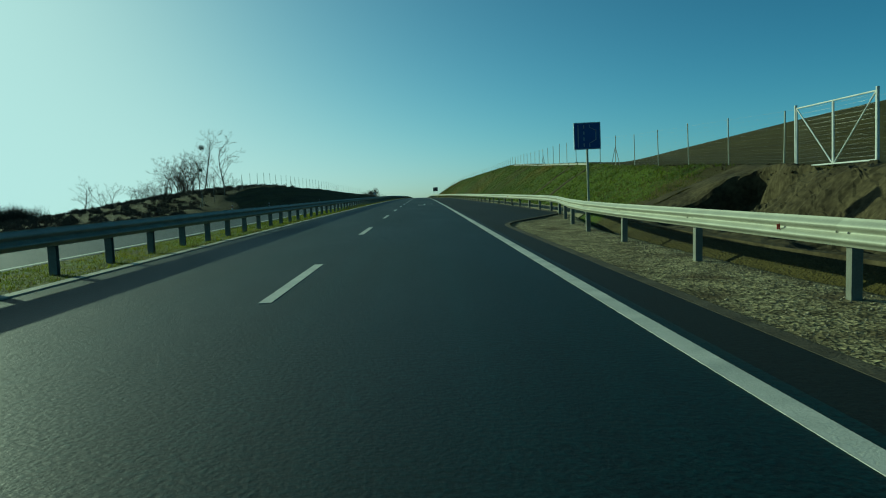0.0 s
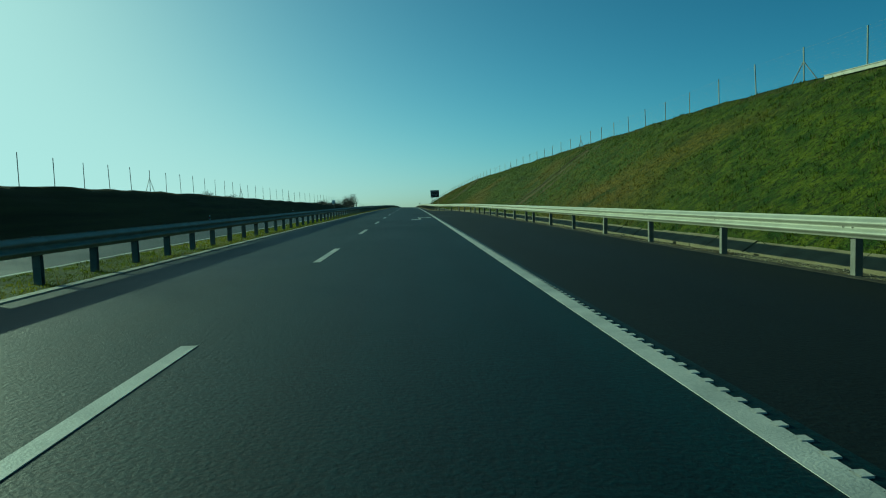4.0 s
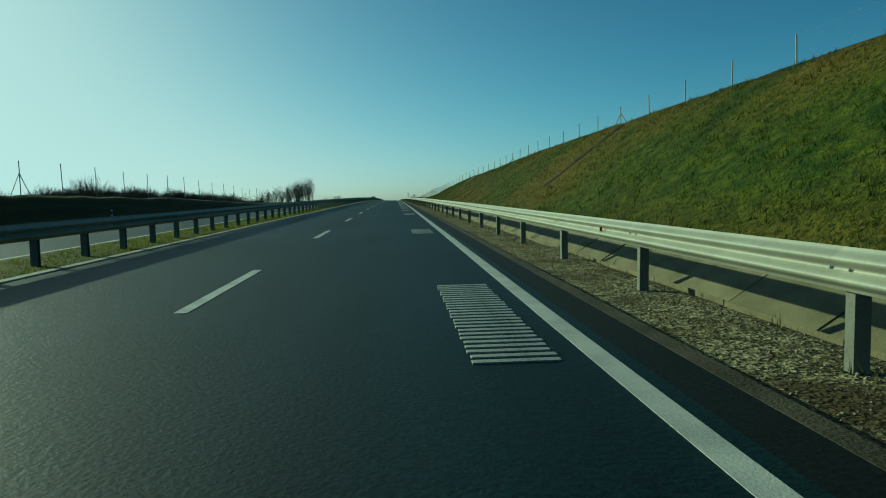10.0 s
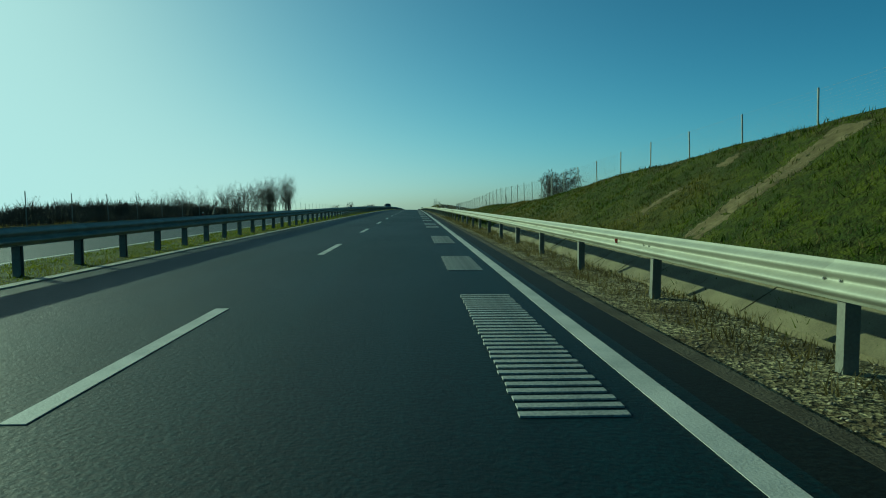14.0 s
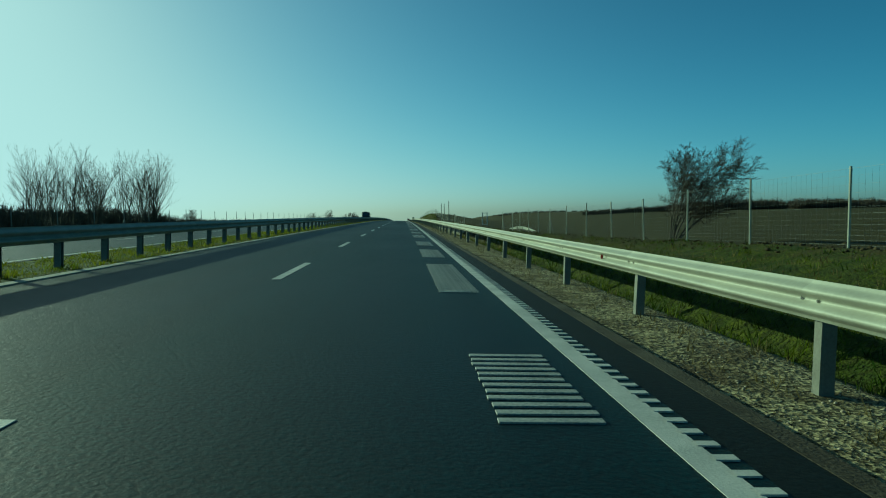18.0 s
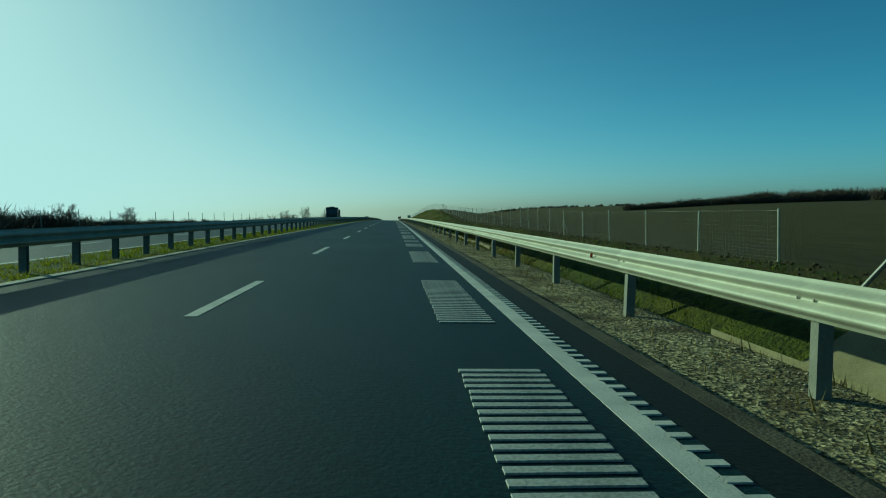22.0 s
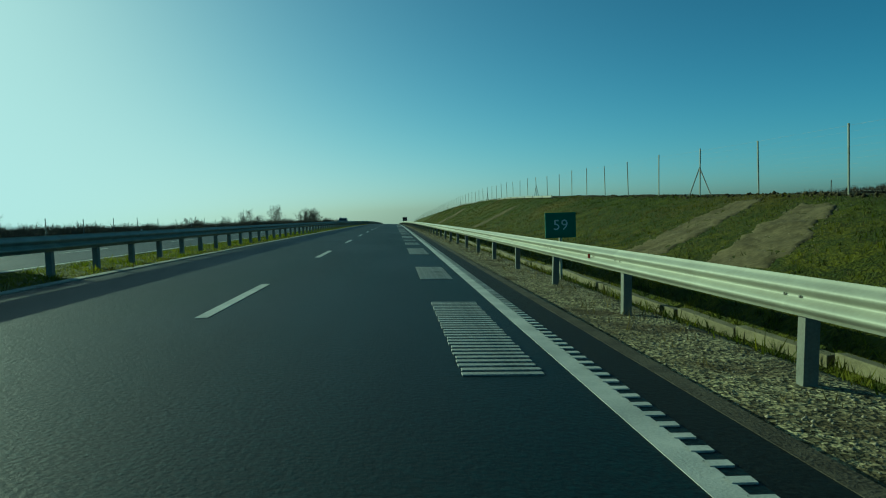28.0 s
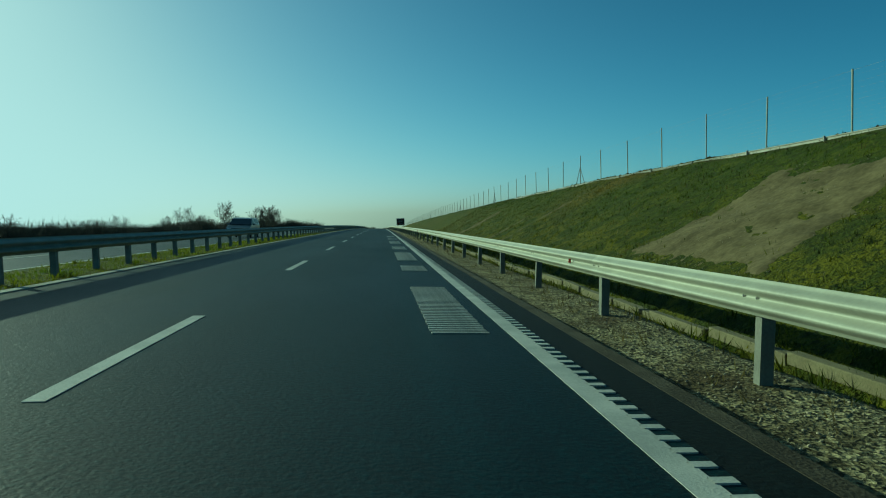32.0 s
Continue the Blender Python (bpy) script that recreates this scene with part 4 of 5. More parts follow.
# dug bank before the grass begins
vs, fs = [], []
nr, nc = 300, 90
for i in range(nr + 1):
    y = -22 + 43 * i / nr
    for j in range(nc + 1):
        t = j / nc
        x, z = bank_point(y, t * 1.02)
        n1 = noise.noise(Vector((x * 0.55, y * 0.35, 2.0)))
        n2 = noise.noise(Vector((x * 1.7, y * 1.2, 5.0)))
        steep = 0.75 * (smooth((t - 0.45) / 0.28) - t) * 1.6
        fade = float(smooth((20.5 - y) / 8)) * min(1, 6 * t)
        # a bite dug out of the face, with a sharp lip
        cut = 2.6 * float(smooth((y - 11.8 - 0.3 * n2) / 0.8) * smooth((17.0 - y + 0.3 * n2) / 0.5) * smooth((0.88 + 0.05 * n2 - t) / 0.1) * smooth((t - 0.1) / 0.3))
        z += fade * (steep + 0.4 * n1 + 0.16 * n2 + 0.08 * noise.noise(Vector((x * 4.1, y * 3.3, 9.0))) + 0.05 * noise.noise(Vector((x * 9.0, y * 8.0, 1.0))) - 0.05) + (0.05 if 0 < j < nc and 0 < i < nr else -0.3) - (0.5 if y > 19.8 else 0)
        z = max(z - fade * cut, min(z, float(road_z(x, y)) - 0.3 + 0.12 * n1))
        vs.append((x + fade * 0.2 * n2, y, z))
for i in range(nr):
    for j in range(nc):
        k = i * (nc + 1) + j
        fs.append((k, k + 1, k + nc + 2, k + nc + 1))
tagged(mesh_object("dug_bank", vs, fs, M_DARK_EARTH), "raw brown bank of freshly dug crumbling earth", "bare earth", kind="structure")


# ---- signs ----
def sign_plate(parent, w, h, z, mat, rim, back=M_GREYBACK):
    """A plate with folded rim, seen from the road; its middle is at height z."""
    part("plate", box(0, 0, z, w, 0.025, h, 0.008), mat, parent)
    bm = bmesh.new()
    for dx, dz, sx, sz in ((0, h / 2 + 0.012, w + 0.05, 0.025), (0, -h / 2 - 0.012, w + 0.05, 0.025), (w / 2 + 0.012, 0, 0.025, h), (-w / 2 - 0.012, 0, 0.025, h)):
        add_box(bm, dx, 0.004, z + dz, sx, 0.045, sz, 0.004)
    part("rim", bm, rim, parent)
    part("back_plate", box(0, 0.02, z, w * 0.98, 0.008, h * 0.98), back, parent)


def flat(name, outline, y, mat, parent, thick=0.004):
    bm = bmesh.new()
    front = [bm.verts.new((u, y, v)) for u, v in outline]
    rear = [bm.verts.new((u, y + thick, v)) for u, v in outline]
    bm.faces.new(front)
    bm.faces.new(rear[::-1])
    for i in range(len(outline)):
        j = (i + 1) % len(outline)
        bm.faces.new((front[j], front[i], rear[i], rear[j]))
    bmesh.ops.recalc_face_normals(bm, faces=bm.faces)
    return part(name, bm, mat, parent)


def stroke(name, pts, width, y, mat, parent):
    """A painted line of even width through points (x, z)."""
    left, right = [], []
    for i, (u, v) in enumerate(pts):
        a, b = pts[max(0, i - 1)], pts[min(len(pts) - 1, i + 1)]
        d = Vector((b[0] - a[0], b[1] - a[1])).normalized() * width / 2
        left.append((u - d.y, v + d.x))
        right.append((u + d.y, v - d.x))
    bm = bmesh.new()
    vl = [bm.verts.new((u, y, v)) for u, v in left]
    vr = [bm.verts.new((u, y, v)) for u, v in right]
    for i in range(len(pts) - 1):
        bm.faces.new((vl[i], vl[i + 1], vr[i + 1], vr[i]))
    bmesh.ops.solidify(bm, geom=list(bm.faces), thickness=0.003)
    return part(name, bm, mat, parent)


def words(text, size, x, y, z, mat, parent, spread=1.0):
    cu = bpy.data.curves.new("lettering", "FONT")
    cu.body, cu.size, cu.align_x, cu.align_y, cu.extrude, cu.space_character = text, size, "CENTER", "CENTER", 0.002, spread
    ob = new("lettering", cu)
    ob.matrix_world = pose(x, y, z, 90, 0, 0)
    dg = bpy.context.evaluated_depsgraph_get()
    me = bpy.data.meshes.new_from_object(ob.evaluated_get(dg))
    me.transform(ob.matrix_world)
    bpy.data.objects.remove(ob)
    me.materials.clear()
    me.materials.append(mat)
    out = new("lettering", me)
    out.parent = parent
    return out


def sign_at(x, y, name, label, turn=0.0):
    return thing(name, label, "road sign", pose(x, y, float(land_z(x, y)), 0, 0, turn))


# lay-by sign
s = sign_at(3.14, 12.3, "lay_by_sign", "square blue lay-by sign on a single zinc post", -3)
g0 = float(grade_line(12.3)) - float(land_z(3.14, 12.3))
part("post", rod((0, 0.06, -0.3), (0, 0.06, g0 + 3.1), 0.034, 12), M_ZINC, s)
zc = g0 + 2.7
sign_plate(s, 0.76, 0.76, zc, M_BLUE, M_GREYBACK)
for u in (-0.27, -0.02):
    stroke("line", [(u, zc - 0.33), (u, zc + 0.33)], 0.028, -0.017, M_WHITE, s) if u < -0.2 else None
for k in range(4):
    stroke("dash", [(-0.1, zc - 0.32 + 0.18 * k), (-0.1, zc - 0.22 + 0.18 * k)], 0.03, -0.017, M_WHITE, s)
stroke("bay_outline", [(0.07, zc - 0.33), (0.07, zc - 0.22), (0.26, zc - 0.12), (0.26, zc + 0.16), (0.07, zc + 0.26), (0.07, zc + 0.33)], 0.026, -0.017, M_WHITE, s)


# the musical road's sign, and its twin at the end
def quaver(parent, u, v, s, flagged=True):
    flat("note_head", [(u + s * 0.16 * math.cos(a) + s * 0.03 * math.sin(a), v + s * 0.1 * math.sin(a) + s * 0.04 * math.cos(a)) for a in np.linspace(0, 2 * math.pi, 17)[:-1]], -0.019, M_WHITE, parent)
    stroke("note_stem", [(u + s * 0.15, v), (u + s * 0.15, v + s * 0.72)], s * 0.05, -0.019, M_WHITE, parent)
    if flagged:
        stroke("note_flag", [(u + s * 0.15, v + s * 0.7), (u + s * 0.2, v + s * 0.56), (u + s * 0.34, v + s * 0.44), (u + s * 0.33, v + s * 0.28)], s * 0.06, -0.019, M_WHITE, parent)


def music_sign(x, y, label, width, height, low):
    s = sign_at(x, y, "music_road_sign", label, -2)
    g = float(grade_line(y)) - float(land_z(x, y))
    z = g + low + height / 2
    for u in (-0.46, 0.46):
        part("post", rod((u, 0.05, -0.3), (u, 0.05, z + height / 2 - 0.05), 0.04, 12), M_ZINC, s)
    sign_plate(s, width, height, z, M_BROWN, M_WHITE)
    return s, z


s, zc = music_sign(2.22, 186.0, "dark brown musical road sign with white notes on two posts", 1.3, 1.1, 1.83)
words("ZENÉLŐ ÚT", 0.215, 0.0, -0.016, zc + 0.32, M_WHITE, s, 1.06)
clef = [(0.03, -0.36), (-0.05, -0.36), (-0.06, -0.3), (0.0, -0.27), (0.04, -0.33), (0.03, -0.12), (0.0, 0.06), (0.02, 0.15), (0.06, 0.1), (0.03, 0.0), (-0.08, -0.1), (-0.08, -0.2), (0.0, -0.25), (0.09, -0.2), (0.07, -0.11), (0.0, -0.12), (-0.01, -0.17)]
stroke("treble_clef", [(-0.37 + u, zc - 0.05 + v) for u, v in clef], 0.022, -0.018, M_WHITE, s)
quaver(s, -0.18, zc - 0.16, 0.36)
quaver(s, 0.06, zc - 0.3, 0.36, False)
quaver(s, 0.23, zc - 0.27, 0.36, False)
stroke("note_beam", [(0.105, zc - 0.06), (0.29, zc - 0.02)], 0.045, -0.0195, M_WHITE, s)
quaver(s, 0.38, zc - 0.09, 0.36)
s, zc = music_sign(1.9, 802.0, "brown end-of-musical-road sign on two posts in the distance", 1.3, 1.1, 0.95)
for k, w in enumerate((0.8, 0.6, 0.5)):
    stroke("bar", [(-w / 2, zc + 0.3 - 0.28 * k), (w / 2, zc + 0.3 - 0.28 * k)], 0.08, -0.018, M_WHITE, s)
stroke("red_slash", [(-0.5, zc - 0.4), (0.5, zc + 0.4)], 0.07, -0.02, M_RED, s)

# kilometre board
s = sign_at(2.16, 618.0, "kilometre_sign", "small green kilometre board with white 59 behind the rail", -2)
g0 = float(grade_line(618.0)) - float(land_z(2.16, 618.0))
part("post", rod((0, 0.05, -0.3), (0, 0.05, g0 + 1.2), 0.032, 10), M_ZINC, s)
sign_plate(s, 0.62, 0.5, g0 + 1.0, M_GREEN, M_GREEN)
words("59", 0.32, 0.0, -0.016, g0 + 0.995, M_WHITE, s, 1.08)

# board on the far verge, seen from behind
s = sign_at(-19.0, 232.0, "road_sign", "grey back of a small road sign on one post", 0)
g0 = float(grade_line(232.0)) - float(land_z(-19.0, 232.0))
part("post", rod((0, 0.05, -0.3), (0, 0.05, g0 + 2.5), 0.035, 10), M_ZINC, s)
sign_plate(s, 0.68, 0.72, g0 + 2.24, M_GREYBACK, M_GREYBACK)


def delineator(x, y):
    d = thing("delineator", "white plastic roadside marker post with a black band", "marker post", upright(x, y), group="marker posts")
    part("post", box(0, 0, 0.45, 0.1, 0.06, 1.1, 0.015), M_WHITE, d)
    part("band", box(0, 0, 0.82, 0.106, 0.066, 0.2, 0.012), M_BLACK, d)
    part("reflector", box(0, -0.034, 0.82, 0.05, 0.008, 0.15), M_RED, d)
    return d


first = delineator(-18.6, 50.6)
for y in (64.6, 100, 138, 177.2, 199.6, 250, 300, 350, 400, 450, 500, 550, 600, 650, 700, 750):
    copy_thing(first, upright(-18.6, y))


# ---- gates, culvert rail and tall posts ----
def field_gate(x, y, w, h, name, label, turn, cross=True):
    g = thing(name, label, "gate", upright(x, y, 0.0, turn))
    for u in (-w / 2, w / 2):
        part("gate_post", rod((u, 0, -0.3), (u, 0, h + 0.12), 0.05, 12), M_WHITE_STEEL, g)
    for k, (a, b) in enumerate(((-w / 2 + 0.05, -0.02), (0.02, w / 2 - 0.05)) if cross else ((-w / 2 + 0.06, w / 2 - 0.06),)):
        bm = bmesh.new()
        for p, q in (((a, 0, 0.06), (b, 0, 0.06)), ((a, 0, h), (b, 0, h)), ((a, 0, 0.06), (a, 0, h)), ((b, 0, 0.06), (b, 0, h))):
            add_rod(bm, p, q, 0.028, 8)
        if cross:
            add_rod(bm, (a, 0, h) if k == 0 else (a, 0, 0.06), (b, 0, 0.06) if k == 0 else (b, 0, h), 0.022, 8)
        leaf = part("gate_leaf", bm, M_WHITE_STEEL, g)
        lines = [[(a, 0.0, 0.06 + 0.14 * i), (b, 0.0, 0.06 + 0.14 * i)] for i in range(1, int((h - 0.1) / 0.14) + 1)]
        vs, fs = tube_lines(lines, 0.003)
        vs = [(v[0], v[1] + 0.003 * math.sin(i), v[2]) for i, v in enumerate(vs)]
        mesh_object("infill_mesh", vs, fs, M_WIRE, leaf)["kind"] = "stuff"
    return g


field_gate(11.55, 13.6, 3.9, 2.1, "field_gate", "white double-leaf steel field gate with diagonal braces", 93)
field_gate(11.1, 485.0, 0.8, 1.85, "wicket_gate", "narrow white steel wicket gate in the fence", 8, False)
for i, (x, y, h) in enumerate(((4.0, 462.9, 2.9), (4.0, 471.6, 2.7), (4.0, 478.3, 2.9))):
    p = thing("tall_post", "tall slim weathered steel post beside the culvert", "post", upright(x, y, 0, 20 * i), group="tall culvert posts")
    part("shaft", rod((0, 0, -0.3), (0, 0, h + 0.3), 0.045, 10, 0.04), M_ZINC_DULL, p)
    part("cap", rod((0, 0, h + 0.3), (0, 0, h + 0.33), 0.05, 10), M_ZINC, p)
    if i == 2:
        part("strut", rod((0, 0.05, 1.6), (0.3, 1.3, 0.0), 0.028, 8), M_ZINC_DULL, p)
vs, fs = tube_lines([[(4.0, 462.9, float(land_z(4.0, 462.9)) + h), (4.0, 471.6, float(land_z(4.0, 471.6)) + h), (4.0, 478.3, float(land_z(4.0, 478.3)) + h)] for h in np.arange(0.15, 2.1, 0.16)], 0.003)
tagged(mesh_object("wire_fence", vs, fs, M_WIRE), "wires strung between the tall culvert posts", "fence")

culvert_rail = thing("culvert_rail", "short off-white guard rail with both ends ramped to the ground", "guard rail")
C2 = beam_mesh("beam", 4.06, M_ZINC)
ramp = [(448.6, -0.92), (452.4, -0.62), (456.3, -0.4), (459.9, -0.26), (463.5, -0.26), (467.1, -0.45), (470.7, -0.7), (475.2, -1.0)]
for k, ((ya, za), (yb, zb)) in enumerate(zip(ramp, ramp[1:])):
    a = Vector((12.5, ya, float(grade_line(ya)) + za - 0.15))
    b = Vector((12.5, yb, float(grade_line(yb)) + zb - 0.15))
    fwd = (b - a).normalized()
    side = fwd.cross(Vector((0, 0, 1))).normalized()
    up = side.cross(fwd)
    ob = new("beam", C2)
    ob.parent = culvert_rail
    ob.matrix_basis = Matrix.Translation(a) @ Matrix((side, fwd, up)).transposed().to_4x4() @ Matrix.Diagonal((1, (b - a).length / 4.03, 1, 1))
    if k:
        foot = float(land_z(12.38, ya)) - 0.3
        top = a.z + 0.17
        post = part("post", box(12.38, ya, (foot + top) / 2, 0.1, 0.12, top - foot, 0.01), M_ZINC, culvert_rail)
        part("bracket", box(12.4, ya + 0.1, a.z, 0.08, 0.12, 0.14, 0.01), M_ZINC_DULL, post)
headwall = thing("culvert_headwall", "sloping concrete headwall of a culvert in the ditch", "culvert")
part("wall", box(3.4, 456.5, float(road_z(3.4, 456)) - 0.55, 1.6, 0.25, 0.7, 0.02, Matrix.Rotation(radians(25), 4, "Z")), M_CONCRETE, headwall)
part("apron", box(4.3, 453.5, float(road_z(4.3, 453)) - 0.5, 2.2, 4.2, 0.12, 0.02, Matrix.Rotation(radians(18), 4, "Y")), M_CONCRETE, headwall)


# ---- bare winter trees ----
def grow(seed, height, spread, stems, lean, levels=4, upright_bias=0.6, twig=0.006, fork=5, thick=1.0, flare=0.25):
    """Tapered, forking branches: two lists of tubes, the wood and the twigs."""
    rng = random.Random(seed)
    wood, fine = ([], []), ([], [])

    def tube(store, pts, radii, sides):
        vs, fs = store
        base = len(vs)
        for i, p in enumerate(pts):
            d = (pts[min(i + 1, len(pts) - 1)] - pts[max(i - 1, 0)]).normalized()
            u = d.orthogonal().normalized()
            v = d.cross(u)
            for s in range(sides):
                a = 2 * math.pi * s / sides
                vs.append(tuple(p + (u * math.cos(a) + v * math.sin(a)) * radii[i]))
        for i in range(len(pts) - 1):
            for s in range(sides):
                a, b = base + i * sides + s, base + i * sides + (s + 1) % sides
                fs.append((a, b, b + sides, a + sides))

    def branch(p, d, length, r, level):
        n = 5 if level < 2 else 3
        pts, radii = [p], [r]
        q, dd = p.copy(), d.copy()
        for i in range(n):
            wander = Vector((rng.gauss(0, 1), rng.gauss(0, 1), rng.gauss(0, 0.6))) * (0.13 if level == 0 else 0.2)
            dd = (dd + wander + Vector((lean * 0.12, 0, upright_bias * 0.16))).normalized()
            q = q + dd * (length / n)
            pts.append(q.copy())
            radii.append(max(twig * 0.6, r * (1 - 0.78 * (i + 1) / n)))
        tube(wood if level < 2 else fine, pts, radii, 6 if level == 0 else (4 if level == 1 else 3))
        if level + 1 >= levels:
            return
        kids = fork + (3 if level == 0 else 0)
        for c in range(kids):
            f = 0.25 + 0.75 * (c + rng.random()) / kids if level == 0 else 0.15 + 0.85 * (c + rng.random()) / kids
            k = min(n - 1, int(f * n))
            at = pts[k].lerp(pts[k + 1], f * n - k)
            tang = (pts[k + 1] - pts[k]).normalized()
            out = Vector((rng.gauss(0, 1), rng.gauss(0, 1), rng.gauss(0, 0.35)))
            out = (out - tang * out.dot(tang)).normalized()
            nd = (tang * (1.0 - spread * 0.5) + out * spread).normalized()
            branch(at, nd, length * rng.uniform(0.4, 0.62) * (1.15 - 0.5 * f), max(twig, radii[k] * 0.55), level + 1)

    for s in range(stems):
        a = 2 * math.pi * s / max(1, stems) + rng.random()
        off = Vector((math.cos(a), math.sin(a), 0)) * (0.0 if stems == 1 else rng.uniform(0.1, 0.5))
        d = Vector((math.cos(a) * flare * (stems > 1) + lean * 0.35, math.sin(a) * flare * (stems > 1), 1)).normalized()
        h = height * rng.uniform(0.75, 1.0)
        branch(off - Vector((0, 0, 0.3)), d, h * 0.85, thick * height * 0.011 * rng.uniform(0.8, 1.2), 0)
    return wood, fine


def tree(name, label, place, **kw):
    wood, fine = grow(**kw)
    t = thing(name, label, "tree", place)
    mesh_object("trunk", *wood, M_BARK, t)
    mesh_object("crown", *fine, M_TWIG, t)
    return t


def stand(x, y, dz=0.0, turn=0.0, size=1.0):
    return upright(x, y, dz, turn) @ Matrix.Scale(size, 4)


def copy_at(src, m):
    ob = copy_thing(src, m)
    ob.matrix_basis = m
    return ob


# grove on the mound across the road
oaks = [tree("tree", "bare crooked locust tree on the earth mound", stand(-39.2, 119, 0, 0), seed=11, height=12.2, spread=0.62, stems=1, lean=0.1, levels=5, fork=4, upright_bias=0.35, twig=0.013, thick=1.1),
        tree("tree", "bare slender tree with mistletoe on the mound", stand(-45.1, 123.8, 0, 0), seed=23, height=14.0, spread=0.5, stems=1, lean=0.0, levels=5, fork=4, upright_bias=0.5, twig=0.013),
        tree("tree", "bare many-branched tree on the mound's flank", stand(-47.2, 126, 0, 0), seed=37, height=11.8, spread=0.6, stems=2, lean=-0.05, levels=5, fork=4, upright_bias=0.4, twig=0.013)]
for u, v, h, r in ((0.4, -0.3, 10.2, 0.58), (-0.2, 0.2, 6.0, 0.36)):
    m = thing("mistletoe", "dark round mistletoe clump in the bare branches", "mistletoe", stand(-45.1 + u, 123.8 + v, h), group="mistletoe clumps")
    bm = bmesh.new()
    rng = random.Random(int(h * 7))
    for i in range(520):
        d = Vector((rng.gauss(0, 1), rng.gauss(0, 1), rng.gauss(0, 1))).normalized()
        p = d * r * rng.random() ** 0.4
        q = Vector((rng.gauss(0, 1), rng.gauss(0, 1), rng.gauss(0, 1))).normalized() * 0.09
        w = q.orthogonal().normalized() * 0.032
        bm.faces.new([bm.verts.new(p + q), bm.verts.new(p + w), bm.verts.new(p - q), bm.verts.new(p - w)])
    part("leaves", bm, M_MISTLETOE, m)
# place and height of each lesser tree, and which of the three it takes after
GROVE = [(-48.8, 127, 12.2, 2), (-50.4, 128.4, 12.0, 0), (-51.6, 129, 11.6, 2), (-53, 131, 11.0, 2), (-54.6, 131.6, 10.0, 0), (-56.2, 133, 9.6, 2), (-57.6, 134, 9.2, 2), (-60, 136, 8.8, 0), (-61.6, 137, 9.0, 2), (-63.6, 139, 9.2, 2), (-65.4, 139.5, 8.2, 0), (-67.7, 132.3, 9.8, 2), (-72.5, 131.8, 10.4, 0), (-41.4, 121, 6.0, 2), (-43.2, 122, 7.0, 2), (-46.2, 120, 9.0, 2), (-37.6, 119.5, 3.6, 2), (-50, 124, 8.4, 2)]
for i, (x, y, h, k) in enumerate(GROVE):
    copy_at(oaks[k], stand(x, y, -0.1, 70 * i, h / (12.2, 14.0, 11.8)[k]))

# tall slim stems beyond the other carriageway
aspens = [tree("tree", "bare slim upright sapling in a roadside clump", stand(-36, 477, 0, 0), seed=100 + i, height=10.6, spread=0.3, stems=3 + i % 2, lean=0.0, levels=4, fork=4, upright_bias=0.6, twig=0.0085, thick=0.65, flare=0.12) for i in range(4)]
rng = random.Random(5)
n = 0
for k in range(62):
    y = 352 + 124 * (k + rng.random()) / 62
    if rng.random() < 0.06:
        continue
    copy_at(aspens[n % 4], stand(-36 + rng.uniform(-5, 4), y, -0.2, rng.uniform(0, 360), rng.uniform(0.82, 1.04) * float(np.interp(y, (352, 388, 430, 455, 480), (0.32, 0.45, 0.7, 0.95, 1.0)))))
    n += 1

# the big leaning bush in the field
tree("bush", "large bare bush leaning away from the wind in the ploughed field", stand(31.6, 463.5, -0.3, 0), seed=71, height=13.8, spread=0.58, stems=7, lean=0.6, levels=5, fork=7, upright_bias=0.25, twig=0.011, thick=0.85, flare=0.22)

# far single trees
far_oaks = [tree("tree", "bare spreading tree standing above the roadside scrub", stand(-94, 905 + 12 * i, -0.3, 0, 0.6), seed=151 + 7 * i, height=11.0, spread=0.6, stems=2 + i, lean=0.0, levels=4, fork=7, upright_bias=0.55, twig=0.028, thick=1.3, flare=0.3) for i in range(2)]
for i, (x, y, s) in enumerate(((-80.6, 970, 1.15), (-77, 976, 0.85), (-67, 987, 1.4), (-43.5, 947, 1.0), (-46, 957, 1.05), (-50, 962, 0.95), (-41, 936, 0.8), (-63, 930, 0.6), (-70, 915, 0.7), (-58, 900, 0.5), (-84, 890, 0.6), (-150, 726, 1.2), (-146, 718, 1.0), (-150, 783, 1.2), (-152, 790, 1.0), (-150, 851, 1.2), (-148, 860, 0.9), (-60, 800, 0.5), (-66, 860, 0.6))):
    copy_at(far_oaks[i % 2], stand(x, y, -0.3, 50 * i, s))


